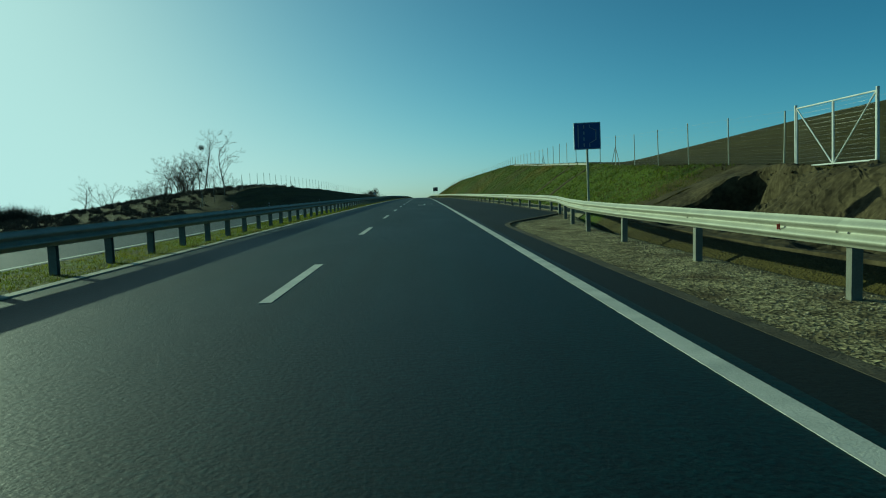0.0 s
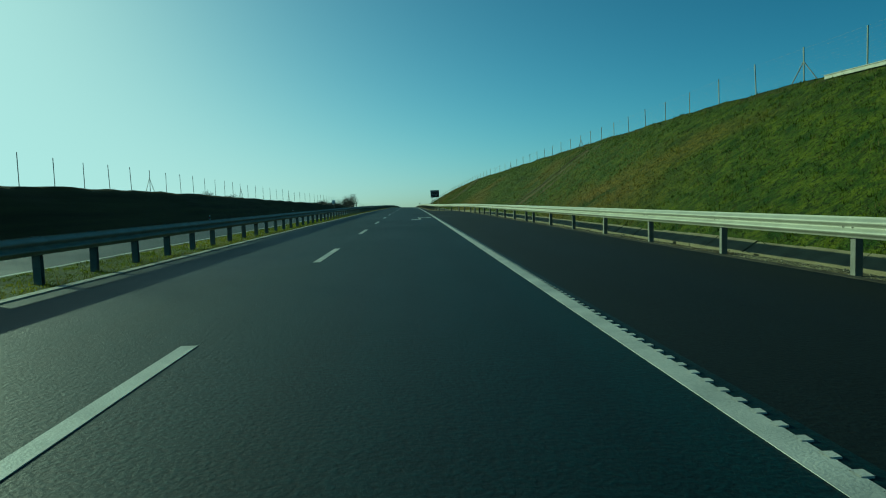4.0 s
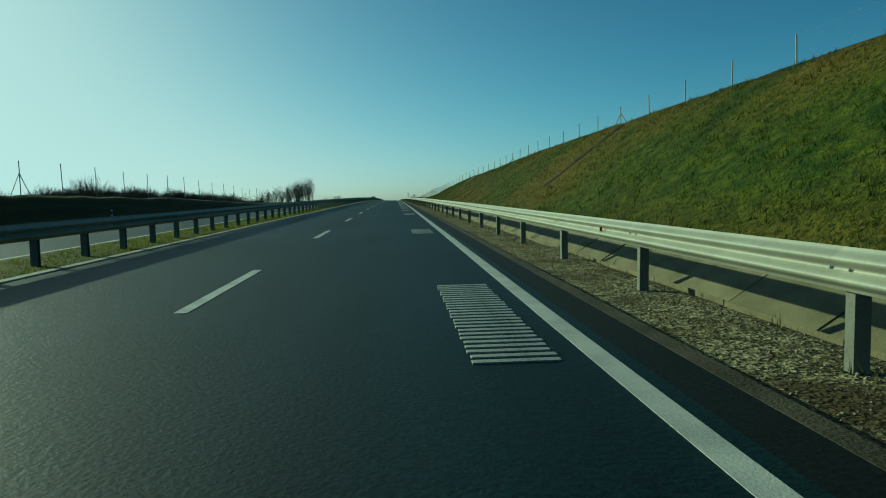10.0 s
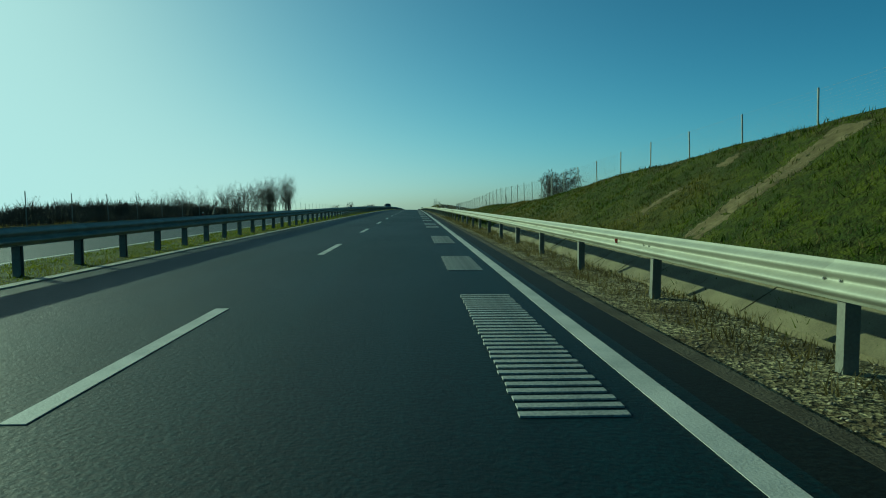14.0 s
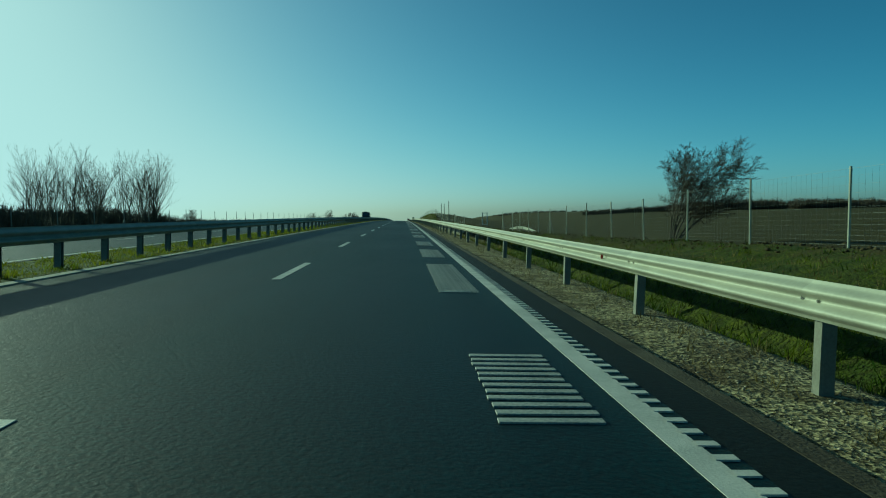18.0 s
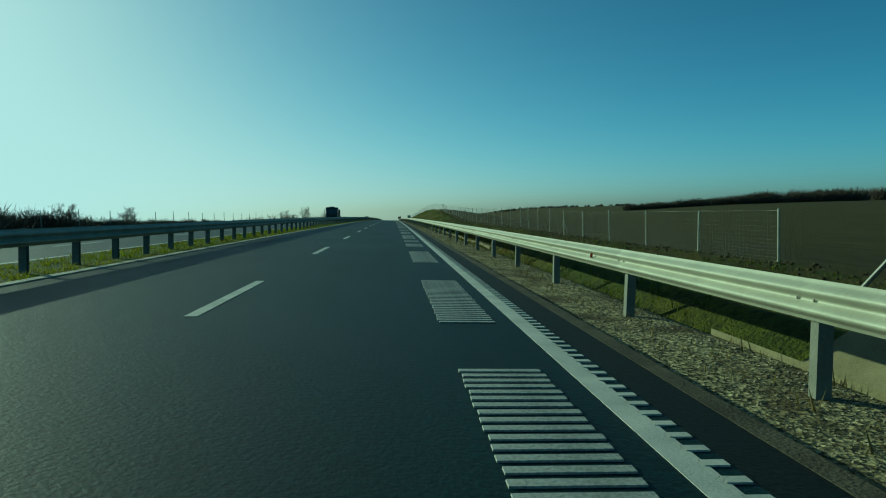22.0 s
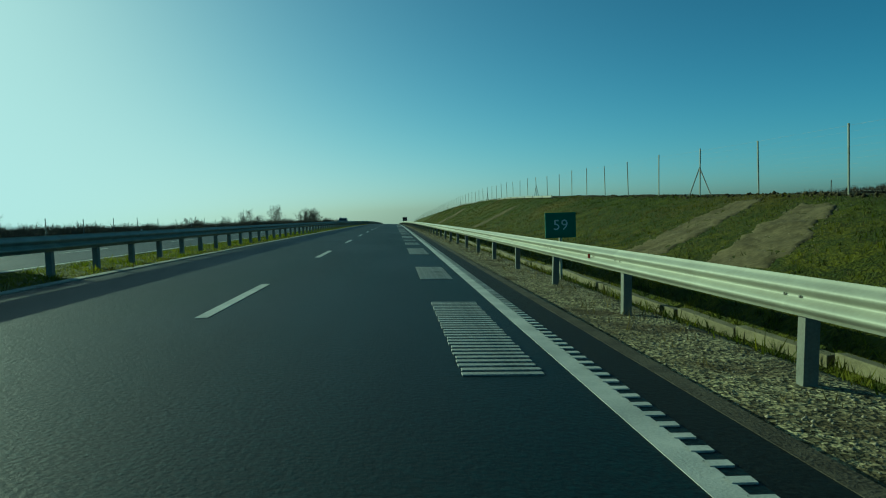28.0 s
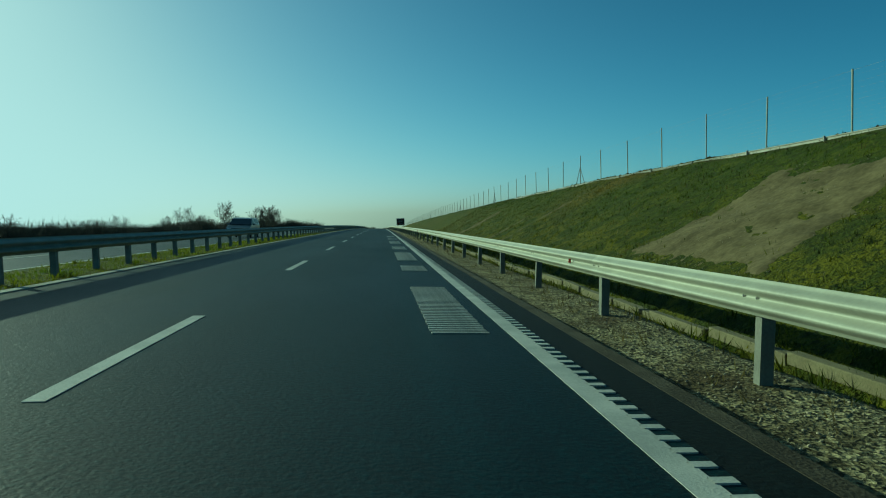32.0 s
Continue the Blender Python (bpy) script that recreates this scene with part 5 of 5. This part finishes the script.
def brush(seed, twigs, width):
    """One bare shrub of unit height: a soft dome of fine upright twigs with a few stems."""
    g = np.random.default_rng(seed)
    lobes = [(g.uniform(-0.3, 0.3), g.uniform(-0.3, 0.3), g.uniform(0.28, 0.45), g.uniform(0.65, 1.0)) for _ in range(5)]
    tri = []
    for k in range(twigs):
        lx, ly, lr, lh = lobes[k % 5]
        a, q = g.uniform(0, 6.283), lr * math.sqrt(g.random())
        x, y = lx + q * math.cos(a), ly + q * math.sin(a)
        roof = lh * math.sqrt(max(0.08, 1 - (q / lr) ** 2 * 0.85))
        ln = g.uniform(0.14, 0.34) if k % 9 else g.uniform(0.4, 0.7)
        z = max(0.0, (roof - ln * 0.8) * g.random() ** 0.6)
        d = np.array([0.45 * q / lr * math.cos(a) + g.normal(0, 0.28), 0.45 * q / lr * math.sin(a) + g.normal(0, 0.28), 1.0])
        d *= ln / np.linalg.norm(d)
        b = g.uniform(0, 6.283)
        w = width * (1.0 if k % 9 else 1.7) * g.uniform(0.6, 1.3)
        p = np.array([x, y, z])
        u = np.array([math.cos(b) * w, math.sin(b) * w, 0])
        tri.append((p - u, p + u, p + d))
    vs = np.array(tri).reshape(-1, 3)
    return vs, np.arange(len(vs)).reshape(-1, 3)


def thicket(name, label, places, seed, height, mat=M_TWIG, twigs=700, width=0.006):
    """A mass of bare shrubs as one uncountable stand."""
    kinds = [brush(seed + i, twigs, width) for i in range(5)]
    rng = np.random.default_rng(seed)
    all_v, all_f, base = [], [], 0
    for x, y, s in places:
        vs, fs = kinds[rng.integers(5)]
        a = rng.uniform(0, 6.28)
        c, sn = math.cos(a), math.sin(a)
        hz = s * height
        wide = rng.uniform(0.9, 1.5)
        p = np.stack([(vs[:, 0] * c - vs[:, 1] * sn) * hz * wide + x, (vs[:, 0] * sn + vs[:, 1] * c) * hz * wide + y, vs[:, 2] * hz + float(land_z(x, y)) - 0.05], 1)
        all_v.append(p)
        all_f.append(fs + base)
        base += len(vs)
    v, f = np.concatenate(all_v), np.concatenate(all_f)
    me = bpy.data.meshes.new(name)
    me.vertices.add(len(v))
    me.vertices.foreach_set("co", v.astype(np.float32).ravel())
    me.loops.add(f.size)
    me.loops.foreach_set("vertex_index", f.astype(np.int32).ravel())
    me.polygons.add(len(f))
    me.polygons.foreach_set("loop_start", np.arange(0, f.size, 3, dtype=np.int32))
    me.update(calc_edges=True)
    me.materials.append(mat)
    return tagged(new(name, me), label, "shrubs", kind="stuff")


R = np.random.default_rng(8)
places = [(R.uniform(-56, -38), R.uniform(312, 402), R.uniform(0.75, 1.15)) for _ in range(250)]
places += [(R.uniform(-52, -30), R.uniform(385, 480), R.uniform(0.16, 0.3)) for _ in range(130)]
thicket("shrub_belt", "dense brown belt of leafless shrubs beyond the far carriageway", places, 300, 3.6, twigs=900)
places = []
for _ in range(820):
    y = R.uniform(480, 1060)
    places.append((-34 - (26 + 0.02 * y) * R.random() ** 1.3, y, R.uniform(0.5, 1.1) * float(np.interp(y, (480, 600, 740, 820, 1000, 1060), (0.6, 0.8, 1.1, 1.7, 2.4, 2.2)))))
thicket("scrub", "low brown leafless scrub along the far side of the road", places, 320, 2.7)
places = [(-46 - 24 * f + R.uniform(-3, 3), 121 + 17 * f + R.uniform(-3, 3), R.uniform(0.8, 1.7)) for f in R.random(80)] + [(R.uniform(-102, -88), R.uniform(132, 144), R.uniform(2.2, 3.6)) for _ in range(16)]
thicket("undergrowth", "leafless undergrowth among the trees on the mound", places, 340, 1.9)
places = [(R.uniform(-62, -25), R.uniform(20, 116), R.uniform(0.5, 1.2)) for _ in range(1700)]
thicket("dry_weeds", "dense dead brown weeds covering the mound", places, 350, 0.62, twigs=230, width=0.03)
places = []
for _ in range(480):
    y = R.uniform(540, 1120)
    places.append((-150 + R.uniform(-30, 30), y, R.uniform(0.8, 1.1) * float(np.interp(y, (540, 700, 755, 950, 1100), (1.45, 1.4, 0.85, 0.9, 0.85)))))
thicket("far_wood", "dark belt of leafless woodland across the fields", places, 360, 8.0, twigs=450, width=0.01)
places = []
for _ in range(300):
    f = R.random() ** 1.3
    places.append((112 + 420 * f + R.uniform(-6, 6), 768 + 140 * f - 60 * f * f + R.uniform(0, 45) * f, R.uniform(0.75, 1.2) * (0.26 + 0.34 * float(smooth(f * 3.5)))))
for _ in range(120):
    f = R.random()
    places.append((105 + 190 * f, 1130 - 120 * f + R.uniform(-20, 30), R.uniform(0.12, 0.26)))
thicket("wood_edge", "distant dark line of woodland at the end of the ploughed field", places, 380, 13.0, twigs=500, width=0.011)
places = [(R.uniform(-30, 40), R.uniform(1250, 1500), R.uniform(0.5, 1.2)) for _ in range(60)]
thicket("far_copse", "far bushes where the road goes out of sight", places, 400, 3.0)
places = [(R.uniform(-134, -108), R.uniform(378, 402), R.uniform(3.4, 5.6)) for _ in range(16)] + [(R.uniform(-128, -116), R.uniform(408, 432), R.uniform(2.6, 4.4)) for _ in range(10)] + [(R.uniform(-32, -23.5), R.uniform(262, 308), R.uniform(0.5, 0.95)) for _ in range(130)] + [(R.uniform(-60, -30), R.uniform(170, 330), R.uniform(0.5, 0.9)) for _ in range(60)]
thicket("bank_scrub", "leafless bushes showing over the shaded bank", places, 420, 2.3)

for x, y, h in ((330, 1990, 40), (520, 1350, 26)):
    m = thing("lattice_mast", "slender distant lattice radio mast above the fields", "mast", upright(x, y))
    bm = bmesh.new()
    for a in range(3):
        u, v = math.cos(a * 2.094), math.sin(a * 2.094)
        add_rod(bm, (u * 1.4, v * 1.4, -0.5), (u * 0.4, v * 0.4, h), 0.22, 5)
    part("legs", bm, M_ZINC_DULL, m)
    for k in range(6):
        part("collar", rod((0, 0, h * (k + 0.5) / 6), (0, 0, h * (k + 0.5) / 6 + 0.5), 1.35 - 0.15 * k, 3), M_ZINC_DULL, m)


# ---- vehicles on the other carriageway ----
def wheel(parent, x, y, z, r, w):
    bm = bmesh.new()
    bmesh.ops.create_cone(bm, cap_ends=True, segments=24, radius1=r, radius2=r, depth=w, matrix=Matrix.Translation((x, y, z)) @ Matrix.Rotation(radians(90), 4, "Y"))
    bmesh.ops.bevel(bm, geom=[e for e in bm.edges if len(e.link_faces) == 2 and e.calc_face_angle(0) > 1], offset=0.03, segments=2, affect="EDGES")
    wh = part("wheel", bm, M_RUBBER, parent)
    part("rim", rod((x - w / 2 - 0.008, y, z), (x + w / 2 + 0.008, y, z), r * 0.6, 16), M_ZINC, wh)
    part("hub", rod((x - w / 2 - 0.02, y, z), (x + w / 2 + 0.02, y, z), r * 0.16, 10), M_BLACK, wh)


def extruded(outline, half, taper=None):
    """A side outline of (y, z) drawn across the width; taper(z) gives the share of the half width."""
    bm = bmesh.new()
    rings = []
    for s in (-1, -0.86, 0.86, 1):
        k = 1.0 if abs(s) < 1 else 0.985
        cy = sum(p[0] for p in outline) / len(outline)
        cz = sum(p[1] for p in outline) / len(outline)
        rings.append([bm.verts.new((s * half * (taper(z) if taper else 1), cy + (y - cy) * k, cz + (z - cz) * k)) for y, z in outline])
    n = len(outline)
    for a, b in zip(rings, rings[1:]):
        for i in range(n):
            j = (i + 1) % n
            bm.faces.new((a[i], a[j], b[j], b[i]))
    bm.faces.new(rings[0][::-1])
    bm.faces.new(rings[-1])
    bmesh.ops.recalc_face_normals(bm, faces=bm.faces)
    return bm


def estate_car(x, y):
    """Parked heading towards the viewer: the nose is at -y."""
    c = thing("car", "silver-green compact people carrier on the opposite carriageway", "car", on_road(x, y))
    low = [(-2.1, 0.32), (-2.16, 0.55), (-2.1, 0.74), (-1.6, 0.92), (-1.15, 1.0), (2.0, 1.02), (2.14, 0.95), (2.18, 0.6), (2.1, 0.32), (1.75, 0.25), (-1.75, 0.25)]
    bm = extruded(low, 0.89, lambda z: 0.96 + 0.04 * math.sin(min(1, z) * 3.1))
    body = part("body", bm, M_CARPAINT, c)
    cab = [(-1.3, 0.98), (-0.45, 1.48), (0.1, 1.57), (1.4, 1.56), (1.85, 1.42), (2.08, 1.0)]
    bm = extruded(cab, 0.86, lambda z: 1.0 - 0.3 * max(0, z - 0.98))
    part("cabin", bm, M_CARPAINT, c)

    def window(name, a, half_at, parent):
        for s in (-1, 1):
            bm = bmesh.new()
            vs = [bm.verts.new((s * (half_at(z) + 0.012), yy, z)) for yy, z in a]
            bm.faces.new(vs)
            bmesh.ops.solidify(bm, geom=list(bm.faces), thickness=0.006)
            part(name, bm, M_GLASS, parent)

    side = lambda z: 0.86 * (1.0 - 0.3 * max(0, z - 0.98))
    window("side_window", [(-0.98, 1.04), (-0.4, 1.42), (0.0, 1.47), (0.0, 1.04)], side, c)
    window("side_window", [(0.06, 1.04), (0.06, 1.48), (0.95, 1.49), (0.95, 1.04)], side, c)
    window("side_window", [(1.02, 1.04), (1.02, 1.48), (1.6, 1.43), (1.85, 1.06)], side, c)
    bm = bmesh.new()
    bm.faces.new([bm.verts.new(v) for v in ((-0.8, -1.27, 1.02), (0.8, -1.27, 1.02), (0.7, -0.5, 1.47), (-0.7, -0.5, 1.47))])
    bmesh.ops.translate(bm, verts=bm.verts, vec=(0, -0.012, 0.012))
    bmesh.ops.solidify(bm, geom=list(bm.faces), thickness=0.006)
    part("windscreen", bm, M_GLASS, c)
    for s in (-1, 1):
        part("headlight", box(s * 0.64, -2.05, 0.68, 0.34, 0.2, 0.16, 0.04), M_LAMP, c)
        part("mirror", box(s * 0.98, -0.95, 1.06, 0.2, 0.1, 0.14, 0.04), M_CARPAINT, c)
        rail = bmesh.new()
        for p, q in (((s * 0.62, -0.1, 1.58), (s * 0.62, 0.1, 1.65)), ((s * 0.62, 0.1, 1.65), (s * 0.62, 1.2, 1.65)), ((s * 0.62, 1.2, 1.65), (s * 0.62, 1.45, 1.56))):
            add_rod(rail, p, q, 0.018, 6)
        part("roof_rail", rail, M_BLACK, c)
        for yy in (-1.32, 1.3):
            wheel(c, s * 0.79, yy, 0.31, 0.31, 0.2)
    part("grille", box(0, -2.13, 0.62, 0.7, 0.04, 0.14, 0.02), M_BLACK, c)
    part("bumper", box(0, -2.13, 0.4, 1.62, 0.14, 0.2, 0.05), M_CARPAINT, c)
    plate = part("number_plate", box(0, -2.21, 0.44, 0.5, 0.01, 0.11), M_WHITE, c)
    part("bars", box(0, -2.216, 0.44, 0.36, 0.004, 0.05), M_BLACK, plate)
    return c


def tipper(x, y):
    """A tipper lorry heading towards the viewer."""
    c = thing("lorry", "dark tipper lorry with lit-looking headlights on the opposite carriageway", "lorry", on_road(x, y))
    part("chassis", box(0, 1.0, 0.75, 1.1, 7.2, 0.28, 0.03), M_BLACK, c)
    cab = [(-2.45, 0.75), (-2.5, 1.6), (-2.3, 2.85), (-2.0, 3.0), (-0.6, 3.0), (-0.45, 0.75)]
    part("cab", extruded(cab, 1.24), M_TRUCK, c)
    part("bumper", box(0, -2.52, 0.62, 2.46, 0.24, 0.5, 0.06), M_TRUCK, c)
    part("grille", box(0, -2.52, 1.3, 1.5, 0.06, 0.55, 0.02), M_BLACK, c)
    part("windscreen", box(0, -2.42, 2.18, 2.2, 0.05, 0.85, 0.02, Matrix.Rotation(radians(-9), 4, "X")), M_GLASS, c)
    part("sun_visor", box(0, -2.5, 2.76, 2.3, 0.3, 0.06, 0.02), M_BLACK, c)
    part("roof_beacon", box(0, -1.7, 3.07, 1.1, 0.3, 0.14, 0.03), M_BLACK, c)
    for s in (-1, 1):
        part("headlight", box(s * 0.95, -2.65, 0.72, 0.34, 0.06, 0.2, 0.03), M_LAMP, c)
        part("side_window", box(s * 1.245, -1.75, 2.15, 0.02, 0.9, 0.7, 0.006), M_GLASS, c)
        arm = part("mirror_arm", rod((s * 1.2, -2.3, 2.5), (s * 1.52, -2.4, 2.5), 0.025, 6), M_BLACK, c)
        part("mirror", box(s * 1.55, -2.42, 2.25, 0.1, 0.14, 0.55, 0.03), M_BLACK, arm)
        for yy in (-1.5, 2.4, 3.75):
            wheel(c, s * 1.02, yy, 0.52, 0.52, 0.32)
    tub = part("tipping_body", extruded([(-0.2, 1.05), (-0.3, 2.6), (4.5, 2.6), (4.7, 1.05)], 1.24), M_TRUCK, c)
    for k in range(6):
        for s in (-1, 1):
            part("rib", box(s * 1.265, 0.2 + 0.8 * k, 1.82, 0.06, 0.1, 1.5, 0.01), M_TRUCK, tub)
    return c


tipper(-14.6, 617.0)
estate_car(-12.2, 744.0)


# ---- loose stones, clods and grass ----
def fast_mesh(name, v, f, mat, label, category):
    me = bpy.data.meshes.new(name)
    k = f.shape[1]
    me.vertices.add(len(v))
    me.vertices.foreach_set("co", v.astype(np.float32).ravel())
    me.loops.add(f.size)
    me.loops.foreach_set("vertex_index", f.astype(np.int32).ravel())
    me.polygons.add(len(f))
    me.polygons.foreach_set("loop_start", np.arange(0, f.size, k, dtype=np.int32))
    me.update(calc_edges=True)
    me.materials.append(mat)
    return tagged(new(name, me), label, category, kind="stuff")


def tufts(name, label, x, y, height, blades, mat, seed, width=0.012, lean=0.5):
    """Clumps of thin pointed blades standing on the land."""
    g = np.random.default_rng(seed)
    n = len(x)
    z = ground_z(x, y)
    n_bl = n * blades
    bx = np.repeat(x, blades) + g.normal(0, 0.05, n_bl)
    by = np.repeat(y, blades) + g.normal(0, 0.05, n_bl)
    bz = np.repeat(z, blades) - 0.03
    h = np.repeat(height, blades) * g.uniform(0.5, 1.25, n_bl)
    a = g.uniform(0, 2 * np.pi, n_bl)
    dx, dy = np.cos(a), np.sin(a)
    w = width * (0.6 + h * 3)
    tip = g.normal(0, 1, (n_bl, 2)) * (h * lean)[:, None]
    p0 = np.stack([bx - dx * w, by - dy * w, bz], 1)
    p1 = np.stack([bx + dx * w, by + dy * w, bz], 1)
    p2 = np.stack([bx + tip[:, 0], by + tip[:, 1], bz + h + 0.03], 1)
    v = np.stack([p0, p1, p2], 1).reshape(-1, 3)
    f = np.arange(n_bl * 3).reshape(-1, 3)
    return fast_mesh(name, v, f, mat, label, "grass")


def pebbles(name, label, x, y, size, mat, seed, sink=0.25):
    g = np.random.default_rng(seed)
    n = len(x)
    z = ground_z(x, y)
    octa = np.array([(1, 0, 0), (-1, 0, 0), (0, 1, 0), (0, -1, 0), (0, 0, 1), (0, 0, -1)], float)
    tri = np.array([(0, 2, 4), (2, 1, 4), (1, 3, 4), (3, 0, 4), (2, 0, 5), (1, 2, 5), (3, 1, 5), (0, 3, 5)])
    s = size[:, None, None] * g.uniform(0.55, 1.2, (n, 6, 1)) * np.array([1.2, 1.0, 0.75])
    a = g.uniform(0, 6.28, n)
    pts = octa[None] * s
    c, sn = np.cos(a)[:, None], np.sin(a)[:, None]
    rx, ry = pts[:, :, 0] * c - pts[:, :, 1] * sn, pts[:, :, 0] * sn + pts[:, :, 1] * c
    v = np.stack([rx + x[:, None], ry + y[:, None], pts[:, :, 2] + (z + size * (0.5 - sink))[:, None]], -1).reshape(-1, 3)
    f = (tri[None] + 6 * np.arange(n)[:, None, None]).reshape(-1, 3)
    return fast_mesh(name, v, f, mat, label, "stones")


G = np.random.default_rng(17)
# bank
n = 150000
y = G.uniform(20, 770, n)
t = G.uniform(0.0, 1.0, n) ** 1.0
x0, c0 = rail_x(y) + 2.25, lerp_table(y, CREST_X)
x = x0 + (c0 - x0) * t
keep = np.ones(n, bool)
for a, b, c, d, t0, t1 in STRIPS:
    f = (t - t0) / (t1 - t0)
    keep &= ~((y > a + (c - a) * f + 0.05) & (y < b + (d - b) * f - 0.15) & (f > 0.06) & (f < 0.93) & (G.random(n) > (0.07 if a > 600 else 0.25)))
for gy0, t0, t1 in GULLIES:
    keep &= ~((y > gy0 - 0.5) & (y < gy0 + 0.8) & (t > t0) & (t < t1))
keep &= ~((y > 385) & (y < 600) & (G.random(n) < 0.72))
keep &= ~((y > 431) & (y < 482) & (t < 0.4))
keep &= ~((y > 600) & (G.random(n) < 0.15))
keep &= y > 19 + 3 * np.sin(t * 9)
dry = G.random(n) < 0.12 + 0.42 * smooth(np.sin(y * 0.05 + 1.0) * 1.4 - 0.3) * (t < 0.75)
x, y, dry = x[keep], y[keep], dry[keep]
hh = G.uniform(0.05, 0.13, len(x)) * np.where(y > 600, 0.8, 1.0) * (0.75 + 0.6 * smooth(0.5 + 0.9 * np.sin(x * 2.1 + 1.3 * np.sin(y * 1.1)) * np.sin(y * 1.7 + np.sin(x * 1.4))))
tufts("bank_grass", "short green grass on the cut bank", x[~dry], y[~dry], hh[~dry], 4, M_GRASS, 1, 0.014)
tufts("dry_bank_grass", "yellowed dry grass tufts on the cut bank", x[dry], y[dry], hh[dry], 4, M_GRASS_DRY, 2, 0.012)
# median
n = 70000
y = G.uniform(-10, 760, n)
x = -7.66 - 1.9 * G.random(n)
tufts("median_grass", "bright green grass between kerb and far carriageway", x, y, G.uniform(0.025, 0.065, n) * (1 + 0.9 * smooth((y - 330) / 60) * (np.sin(x * 5 + y * 1.3) * np.sin(y * 2.1) > 0.2)), 4, M_GRASS_LUSH, 3, 0.02, 0.8)
n = 5000
y = G.uniform(-10, 760, n)
x = -7.64 - 0.3 * G.random(n) ** 2
tufts("dry_median_grass", "dry straw-coloured grass along the kerb", x, y, G.uniform(0.04, 0.12, n), 3, M_GRASS_DRY, 4, 0.01)
# ditch and verge
n = 34000
y = G.uniform(300, 770, n)
y = np.where((y > 425) & (y < 500) & (G.random(n) < 0.6), y + 120, y)
x = rail_x(y) + 0.45 + 2.0 * G.random(n)
drained = (y > 431) & (y < 482)
x, y = x[~drained], y[~drained]
n = len(x)
short = np.where(y < 345, 0.5, 1.0)
tufts("ditch_grass", "rough grass in the ditch behind the guard rail", x, y, G.uniform(0.05, 0.2, n) * short, 4, M_GRASS, 5, 0.011)
n = 9000
y = np.concatenate([G.uniform(285, 365, 3800), G.uniform(180, 760, 5200)])
x = rail_x(y) - 0.55 + 1.1 * G.random(n)
tufts("verge_grass", "dry brownish grass tufts around the rail posts", x, y, G.uniform(0.03, 0.15, n), 4, M_GRASS_DRY, 6, 0.01)
n = 16000
y = G.uniform(320, 760, n)
x = -17.9 - 8.5 * G.random(n)
tufts("far_verge_grass", "pale rough grass beyond the far carriageway", x, y, G.uniform(0.1, 0.35, n), 4, M_GRASS_DRY, 7, 0.02)
n = 52000
y = G.uniform(-8, 740, n)
e, r = edge_x(y), rail_x(y)
x = e + 0.08 + (r + 0.35 - e) * G.random(n)
pebbles("gravel_stones", "loose grey-tan gravel on the verge", x, y, 0.007 + 0.016 * G.random(n) ** 2, M_STONE, 9)
n = 5200
y = np.concatenate([G.uniform(370, 610, 3600), G.uniform(-15, 30, 800), G.uniform(640, 740, 800)])
x = lerp_table(y, CREST_X) + G.normal(0.0, 0.5, n)
x = np.concatenate([x, G.uniform(2.5, 4.3, 260)])
y = np.concatenate([y, G.uniform(433, 441, 260)])
n = len(x)
pebbles("clods", "crumbled clods of earth along the fence line", x, y, 0.015 + 0.075 * G.random(n) ** 2, M_DARK_EARTH, 10)
# stones washed out on the bare strips
xs, ys_ = [], []
for a, b, c, d, t0, t1 in STRIPS:
    k = int((30 if a > 600 else 70) * (b - a + d - c) / 2 * (t1 - t0) * 9)
    f = G.random(k)
    t = t0 + (t1 - t0) * f
    y = a + (c - a) * f + (b - a + (d - c - b + a) * f) * G.uniform(-0.05, 1.05, k)
    x0 = rail_x(y) + 2.2
    xs.append(x0 + (lerp_table(y, CREST_X) - x0) * t)
    ys_.append(y)
x, y = np.concatenate(xs), np.concatenate(ys_)
pebbles("rubble", "small stones and crumbs on the washed-out strips", x, y, 0.008 + 0.018 * G.random(len(x)) ** 3, M_STONE, 12, -0.2)
# clods along the crest
n = 700
y = 604 + 40 * G.random(n) ** 1.3
x = lerp_table(y, CREST_X) + G.uniform(-0.25, 0.5, n)
pebbles("clods", "dark clods of earth heaped along the crest of the bank", x, y, 0.03 + 0.08 * G.random(n) ** 2, M_DARK_EARTH, 13, 0.1)
